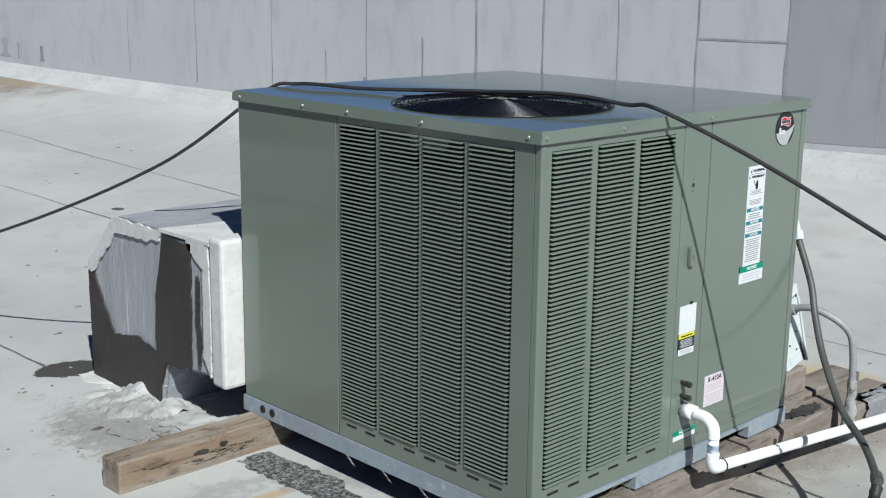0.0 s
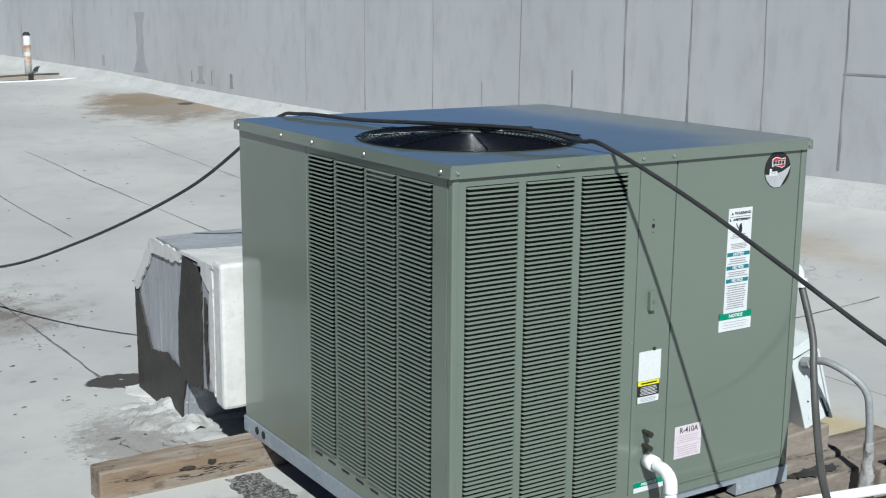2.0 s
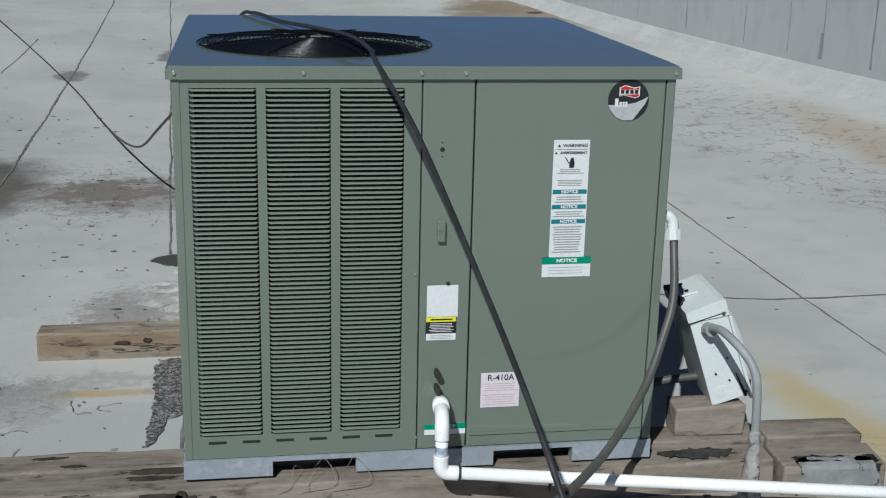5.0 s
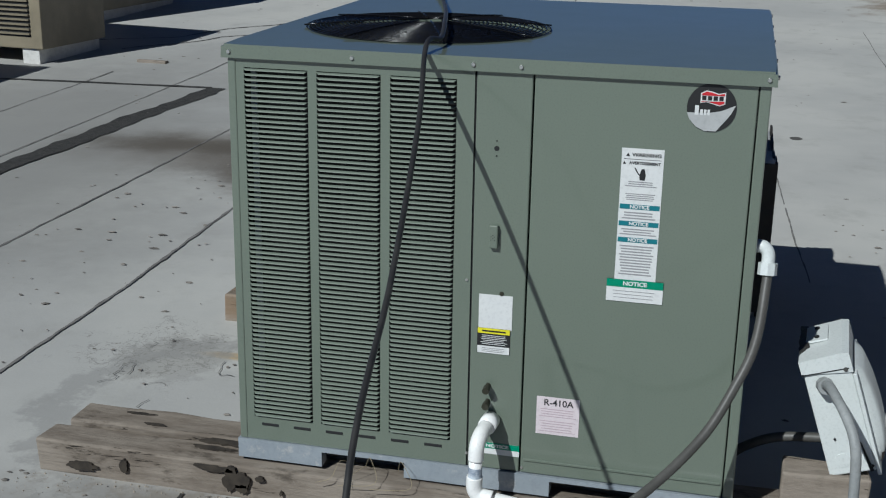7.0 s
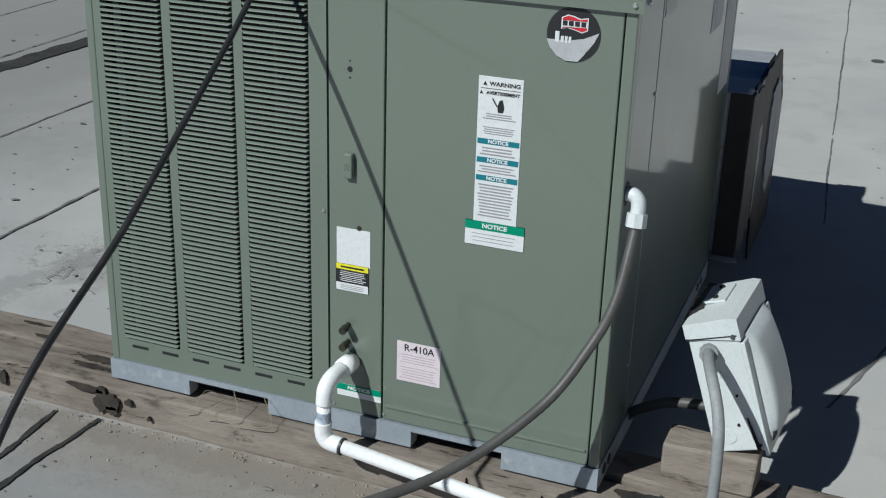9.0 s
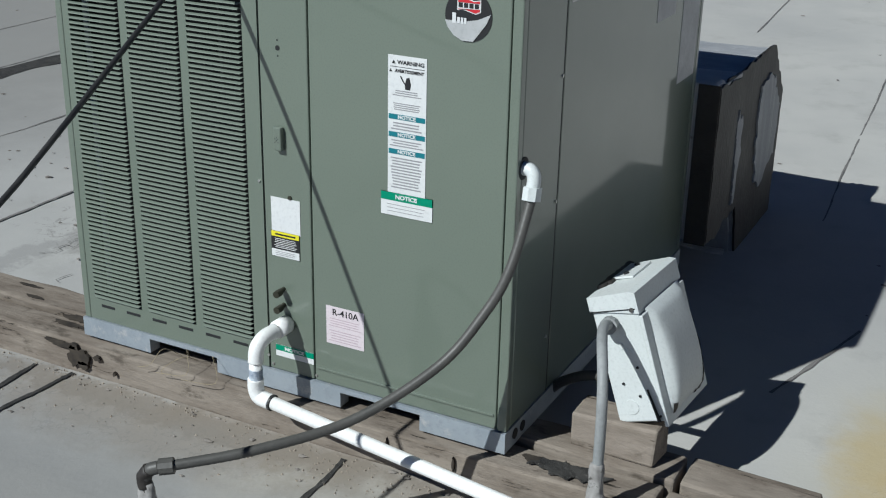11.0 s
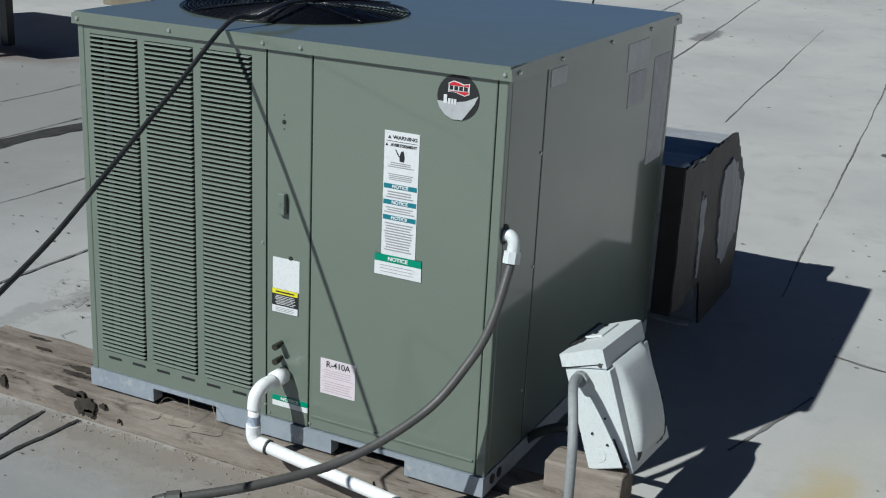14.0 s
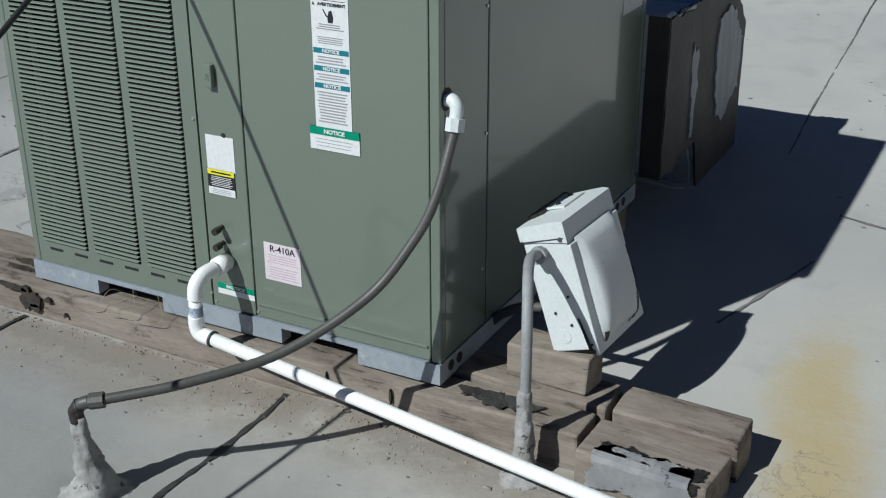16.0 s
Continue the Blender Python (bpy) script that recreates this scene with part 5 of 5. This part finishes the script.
# ragged near-black patch on the hood's unit-side edge
part("black_smear", prism(ragged([(-0.004, 0.05), (0.020, 0.085), (0.006, 0.125), (0.022, 0.16), (0.012, 0.215), (-0.004, 0.222)], 0.007, 60, 2.0, 0.006), BH + 0.004, BH + 0.0125, "z"), MASTIC, hood, "ragged black patch along the hood's edge")
part("hood_seam", box(-0.0065, BW - 0.004, -0.0048, -0.0035, BH - 0.030, BH - 0.0275), DARK, hood)
part("screw", cyl((BW - 0.012, -0.0035, BH - 0.03), (BW - 0.012, -0.007, BH - 0.03), 0.005, seg=10), FLEX, hood)


def cover_shell(u0, u1, v0, v1, lift):
    """The cover's rounded skin between shares of its depth and height."""
    bm = bmesh.new()
    n = 18
    grid = []
    for i in range(n + 1):
        row = []
        for k in range(n + 1):
            u, v = u0 + (u1 - u0) * i / n, v0 + (v1 - v0) * k / n
            ru = max(0.0, 1 - abs(2 * u - 1) ** 6) ** 0.5
            rv = max(0.0, 1 - abs(2 * v - 1) ** 4) ** 0.5 * (0.78 + 0.22 * math.sin(math.pi * min(1.0, v * 1.2)))
            row.append(bm.verts.new((BW + 0.006 + (0.031 * ru * rv) + lift, 0.022 + (BD - 0.046) * u, 0.002 + 0.246 * v)))
        grid.append(row)
    for i in range(n):
        for k in range(n):
            bm.faces.new((grid[i][k], grid[i + 1][k], grid[i + 1][k + 1], grid[i][k + 1]))
    return bm


cover = part("cover", cover_shell(0, 1, 0, 1, 0.0), BOXPAINT, switch, "rounded pale front cover with chipped paint", smooth=True)
part("cover_flange", box(BW, BW + 0.009, -0.004, BD + 0.002, -0.012, BH - 0.045, 0.002), BOXPAINT, switch)
part("black_smear", wobble(cover_shell(0.90, 0.995, 0.06, 0.50, 0.0015), 0.002, 60), MASTIC, cover, "dark tar smear", smooth=True)
for x, z, r in ((0.045, 0.175, 0.008), (0.058, 0.160, 0.009), (0.035, 0.035, 0.017), (0.085, 0.03, 0.004)):
    part("knockout", cyl((x, -0.0015, z), (x, 0.002, z), r, seg=18), BOXPAINT, body)
for x, z in ((0.072, 0.125), (0.062, 0.06), (0.03, 0.09), (BW - 0.006, 0.012)):
    part("screw", cyl((x, -0.003, z), (x, 0.0, z), 0.003, seg=8), DARK, body)
part("open_seam", prism([(BW - 0.022, 0.075), (BW - 0.019, 0.075), (BW - 0.006, 0.0), (BW - 0.014, 0.0)], -0.0045, -0.002, "y"), DARK, body, "dark gap where the cover has sprung open")
for k, (u, v, du, dv) in enumerate(((0.02, 0.02, 0.05, 0.09), (0.86, 0.02, 0.1, 0.22), (0.93, 0.55, 0.06, 0.12), (0.7, 0.0, 0.12, 0.05))):
    part("paint_chip", wobble(cover_shell(u, u + du, v, v + dv, 0.001), 0.003, 80, k), MASTIC, cover, "dark bare chip in the paint", smooth=True)
feed = thing("conduit_riser", "grey painted conduit rising from the roof into the disconnect switch", "conduit")
part("pipe", tube(spline([(1.385, 0.118, 0.408), (1.398, 0.03, 0.43), (1.44, -0.07, 0.375), (1.452, -0.095, 0.28), (1.453, -0.10, 0.06)], 12), 0.0115, 12), PAINTED, feed, smooth=True)
part("nut", cyl((1.3855, 0.112, 0.4095), (1.389, 0.088, 0.4155), 0.019, seg=10), PAINTED, feed, "grey conduit locknut", smooth=False)
boot([(1.453, -0.10, 0.205, 0.0122), (1.453, -0.10, 0.18, 0.0150), (1.453, -0.10, 0.15, 0.0155), (1.453, -0.10, 0.12, 0.018), (1.453, -0.10, 0.09, 0.021), (1.453, -0.10, 0.055, 0.024), (1.453, -0.10, 0.03, 0.026), (1.453, -0.10, 0.008, 0.032), (1.453, -0.10, 0.002, 0.046), (1.453, -0.10, -0.005, 0.07)], feed, "grey lumpy sealant cone round the conduit", 8.0)
link = thing("conduit_link", "short grey conduit between the unit and the disconnect switch", "conduit")
part("pipe", tube(spline([(1.19, 0.28, 0.12), (1.235, 0.265, 0.165), (1.31, 0.25, 0.205), (1.44, 0.235, 0.225)], 8), 0.0120, 14), FLEX, link, smooth=True)


# ---- the other units far off ----
def old_unit(x, y, w, d, h, yaw, label):
    u = thing("old_rooftop_unit", label, "air conditioner", at=(x, y, height(x, y)))
    u.rotation_euler = (0, 0, radians(yaw))
    part("casing", box(-w, 0, 0, d, 0.11, h, 0.008), TAN, u, "weathered tan casing")
    part("top", box(-w - 0.015, 0.015, -0.015, d + 0.015, h - 0.03, h + 0.012, 0.004), TAN, u)
    for bx in (-w + 0.12, -0.2):
        part("bearer", box(bx, bx + 0.15, 0.02, d - 0.02, -0.02, 0.109), COATING, u, "pale block under the casing")
    for c in range(2):
        x0 = -w + 0.06 + c * (w - 0.12) / 2
        grille = part("grille", box(x0, x0 + (w - 0.12) / 2 - 0.04, -0.003, 0.0, 0.2, h - 0.12), DARK, u)
        first = None
        for i in range(int((h - 0.34) / 0.035)):
            m = pose(x0, -0.004, 0.215 + 0.035 * i)
            if first is None:
                first = part("slat", box(0, (w - 0.12) / 2 - 0.04, -0.014, 0.0, 0.0, 0.014), TAN, grille)
                first.matrix_local = m
            else:
                again("slat", first, grille, m)
    return u


old_unit(-3.92, 5.60, 1.15, 0.80, 1.08, -6, "weathered tan rooftop unit with a louvered front")
old_unit(-4.55, 7.40, 1.8, 1.6, 1.85, -4, "large old tan rooftop unit further along the roof")
# stand-in block out of view, sized so its shadow darkens the roof
rack = thing("raised_shadow_caster", "tan block on dark steel legs, added to cast a shadow", "air conditioner", at=(-4.68, 4.27, height(-4.68, 4.27)))
part("casing", box(-1.6, 0.25, -1.0, 0.02, 0.70, 1.25, 0.008), TAN, rack, "weathered tan casing")
for lx, ly in ((0, 0), (-1.5, 0), (0, -0.9), (-1.5, -0.9)):
    part("leg", box(lx - 0.035, lx + 0.035, ly - 0.035, ly + 0.035, -0.02, 0.72, 0.003), BLACKSTEEL, rack, "dark steel leg")
plank = tagged(part("plank", wobble(box(-3.31, -3.07, 5.89, 5.94, 0.07, 0.10, 0.004), 0.008, 9), WOODEND), "short weathered plank lying on the roof", "plank")

# pipe along the far parapet and the rusty vent pole
far_pipe = thing("roof_pipe", "thin grey pipe on small clamps along the far parapet", "pipe")
P0, P1 = Vector((2.85, 13.75, 0)), Vector((-6.0, 13.95, 0))
pts = []
for i in range(31):
    p = P0.lerp(P1, i / 30)
    pts.append((p.x, p.y, height(p.x, p.y) + 0.06 + 0.008 * math.sin(i * 1.3)))
part("pipe", tube(pts, 0.013, 8), FLEX, far_pipe, smooth=True)
for f in (0.04, 0.11, 0.20, 0.32, 0.45, 0.6):
    p = P0.lerp(P1, f)
    z = height(p.x, p.y)
    part("clamp", box(p.x - 0.025, p.x + 0.025, p.y - 0.04, p.y + 0.04, z - 0.01, z + 0.085, 0.005), DARK, far_pipe, "dark pipe clamp")
white_pipe = thing("white_roof_pipe", "thin white pipe lying in front of the grey one", "pipe")
part("pipe", tube([(3.0 - 0.2 * i, 13.5 + 0.01 * i, height(3.0 - 0.2 * i, 13.5) + 0.012) for i in range(10)], 0.009, 8), PVC, white_pipe, smooth=True)
pole = thing("vent_pole", "short white vent pole with rust bands at the parapet", "vent pipe")
pz = height(2.64, 14.45)
part("pole", cyl((2.64, 14.45, pz - 0.02), (2.64, 14.45, pz + 0.52), 0.045, seg=20), COATING, pole, smooth=True)
for z in (0.16, 0.30):
    part("rust_band", cyl((2.64, 14.45, pz + z), (2.64, 14.45, pz + z + 0.09), 0.0475, seg=20), RUST, pole, "rust-brown band")
part("pole_cap", cyl((2.64, 14.45, pz + 0.52), (2.64, 14.45, pz + 0.56), 0.052, 0.03, 20), DARK, pole)

# chips of coating and leaves scattered about
bm = bmesh.new()
rnd = random.Random(7)
for i in range(700):
    near = i < 230
    x, y = (rnd.uniform(-1.9, 2.6), rnd.uniform(-1.2, 3.2)) if near else (rnd.uniform(-4.5, 4.3), rnd.uniform(1.5, 13))
    if i > 560:
        x, y = rnd.uniform(-1.7, 0.0), rnd.uniform(1.0, 5.5)
    if i < 90:
        x, y = rnd.uniform(-1.0, 2.0), -0.05 - 0.35 * rnd.random() ** 2
    if -0.6 < x < 1.9 and -0.045 < y < 0.2 or -0.1 < x < 1.3 and -0.02 < y < 2.2:
        continue
    s = rnd.choice((0.003, 0.004, 0.005, 0.006, 0.009)) * (1 if near else 1.5)
    z = height(x, y) + 0.004
    a0 = rnd.uniform(0, 6.28)
    ring = [bm.verts.new((x + s * rnd.uniform(0.5, 1.4) * math.cos(a0 + a) * 1.5, y + s * rnd.uniform(0.5, 1.2) * math.sin(a0 + a), z - 0.002 + rnd.uniform(0, s * 0.15))) for a in (0, 1.2, 2.5, 3.8, 5.1)]
    tip = bm.verts.new((x, y, z + s * 0.2))
    for k in range(5):
        bm.faces.new((ring[k], ring[(k + 1) % 5], tip))
for i in range(130):
    x, y = rnd.uniform(-1.5, 0.2), rnd.uniform(0.45, 5.0)
    if i > 75:
        x, y = rnd.gauss(-0.5, 0.35), rnd.gauss(3.4, 0.45)
    if x > -0.62 and (1.08 < y < 1.24) or x > -0.08 and y < 2.2:
        continue
    q, a0, flat_k = rnd.uniform(0.003, 0.009), rnd.uniform(0, 6.28), rnd.uniform(0.35, 0.9)
    z = height(x, y) + 0.004
    ring = []
    for k in range(7):
        a = 2 * math.pi * k / 7
        e, g = q * rnd.uniform(0.6, 1.5) * math.cos(a), q * flat_k * rnd.uniform(0.6, 1.5) * math.sin(a)
        ring.append(bm.verts.new((x + e * math.cos(a0) - g * math.sin(a0), y + e * math.sin(a0) + g * math.cos(a0), z + rnd.uniform(-0.001, 0.002))))
    tip = bm.verts.new((x, y, z + 0.0015))
    for k in range(7):
        bm.faces.new((ring[k], ring[(k + 1) % 7], tip))
tagged(part("debris", bm, CHIPS), "small dark chips and leaf scraps scattered on the roof", "debris", kind="stuff")

# crumbs of earth and coating along the front bearer
bm = bmesh.new()
for i in range(620):
    x, y = rnd.uniform(-0.58, 1.5), -0.047 - 0.16 * rnd.random() ** 2.6
    if i > 420:
        x, y = rnd.gauss(0.93, 0.22), -0.06 - abs(rnd.gauss(0, 0.10))
    if i > 580:
        x, y = rnd.gauss(0.0, 0.05), rnd.gauss(-0.06, 0.02)
    if y > -0.045:
        continue
    q = rnd.choice((0.0010, 0.0012, 0.0016, 0.0022, 0.0032))
    ring = [bm.verts.new((x + q * rnd.uniform(0.6, 1.5) * math.cos(a), y + q * rnd.uniform(0.6, 1.5) * math.sin(a), -0.001)) for a in (0.2, 1.4, 2.7, 4.0, 5.2)]
    tip = bm.verts.new((x + q * 0.3, y, 0.003 + q * rnd.uniform(0.4, 1.0)))
    for k in range(5):
        bm.faces.new((ring[k], ring[(k + 1) % 5], tip))
tagged(part("dirt_crumbs", bm, DIRT), "brown crumbs of earth along a weathered timber", "dirt", kind="stuff")

# ---- distance ----
bm = bmesh.new()
bmesh.ops.create_grid(bm, x_segments=4, y_segments=4, size=1500)
bmesh.ops.translate(bm, verts=bm.verts, vec=(0, 0, -6))
tagged(part("ground", bm, EARTH), "dry ground far below the roof", "ground", kind="structure")


def tree(x, y, h, r, seed, slim=False):
    t = thing("tree", "tall slim dark cypress beyond the parapet" if slim else "broad dark green tree beyond the parapet", "tree", "trees beyond the roof", at=(x, y, -6))
    rnd = random.Random(seed)
    part("trunk", tube([(0, 0, -0.2), (0.1, 0, h * 0.4), (0, 0.1, h * 0.75)], lambda s: 0.3 * (1 - 0.7 * s), 8), BARK, t)
    bm = bmesh.new()
    for i in range(4200 if not slim else 1200):
        if slim:
            z = rnd.random()
            a, q = rnd.uniform(0, 6.28), r * (1 - z) ** 0.6 * rnd.random() ** 0.4
            c = Vector((q * math.cos(a), q * math.sin(a), h * (0.15 + 0.85 * z)))
        else:
            u = Vector((rnd.gauss(0, 1), rnd.gauss(0, 1), rnd.gauss(0, 1))).normalized() * rnd.random() ** 0.35
            k = 1 + 0.5 * noise.noise(u * 1.8 + Vector((seed, 0, 0)))
            c = Vector((u.x * r * k, u.y * r * k, h * 0.62 + u.z * h * 0.38 * k))
        s = rnd.uniform(0.14, 0.42) * (0.35 if slim else 1)
        n = [Vector((rnd.uniform(-1, 1), rnd.uniform(-1, 1), rnd.uniform(-1, 1))) * s for _ in range(3)]
        bm.faces.new([bm.verts.new(c + v) for v in n])
    part("crown", bm, LEAF, t)
    return t


for i, (x, y, h, r) in enumerate(((7.4, 57.0, 9.6, 2.0), (12.4, 56.0, 9.8, 1.5), (13.9, 55.6, 9.4, 1.6), (15.4, 55.2, 9.7, 1.5), (16.9, 54.7, 9.2, 1.2), (23.2, 52.3, 9.6, 2.0), (25.6, 51.0, 9.8, 2.2), (28.4, 50.0, 9.7, 2.4), (32, 48, 9.9, 2.6), (2.5, 58, 9.7, 2.4), (-3, 58, 9.4, 2.4))):
    tree(x, y, h, r, i)
for i, (x, y, h) in enumerate(((18.3, 54.2, 8.3), (18.8, 54.0, 8.5), (19.2, 53.9, 8.4), (19.5, 53.8, 8.7), (20.1, 53.6, 8.5))):
    tree(x, y, h, 0.28, 40 + i, True)
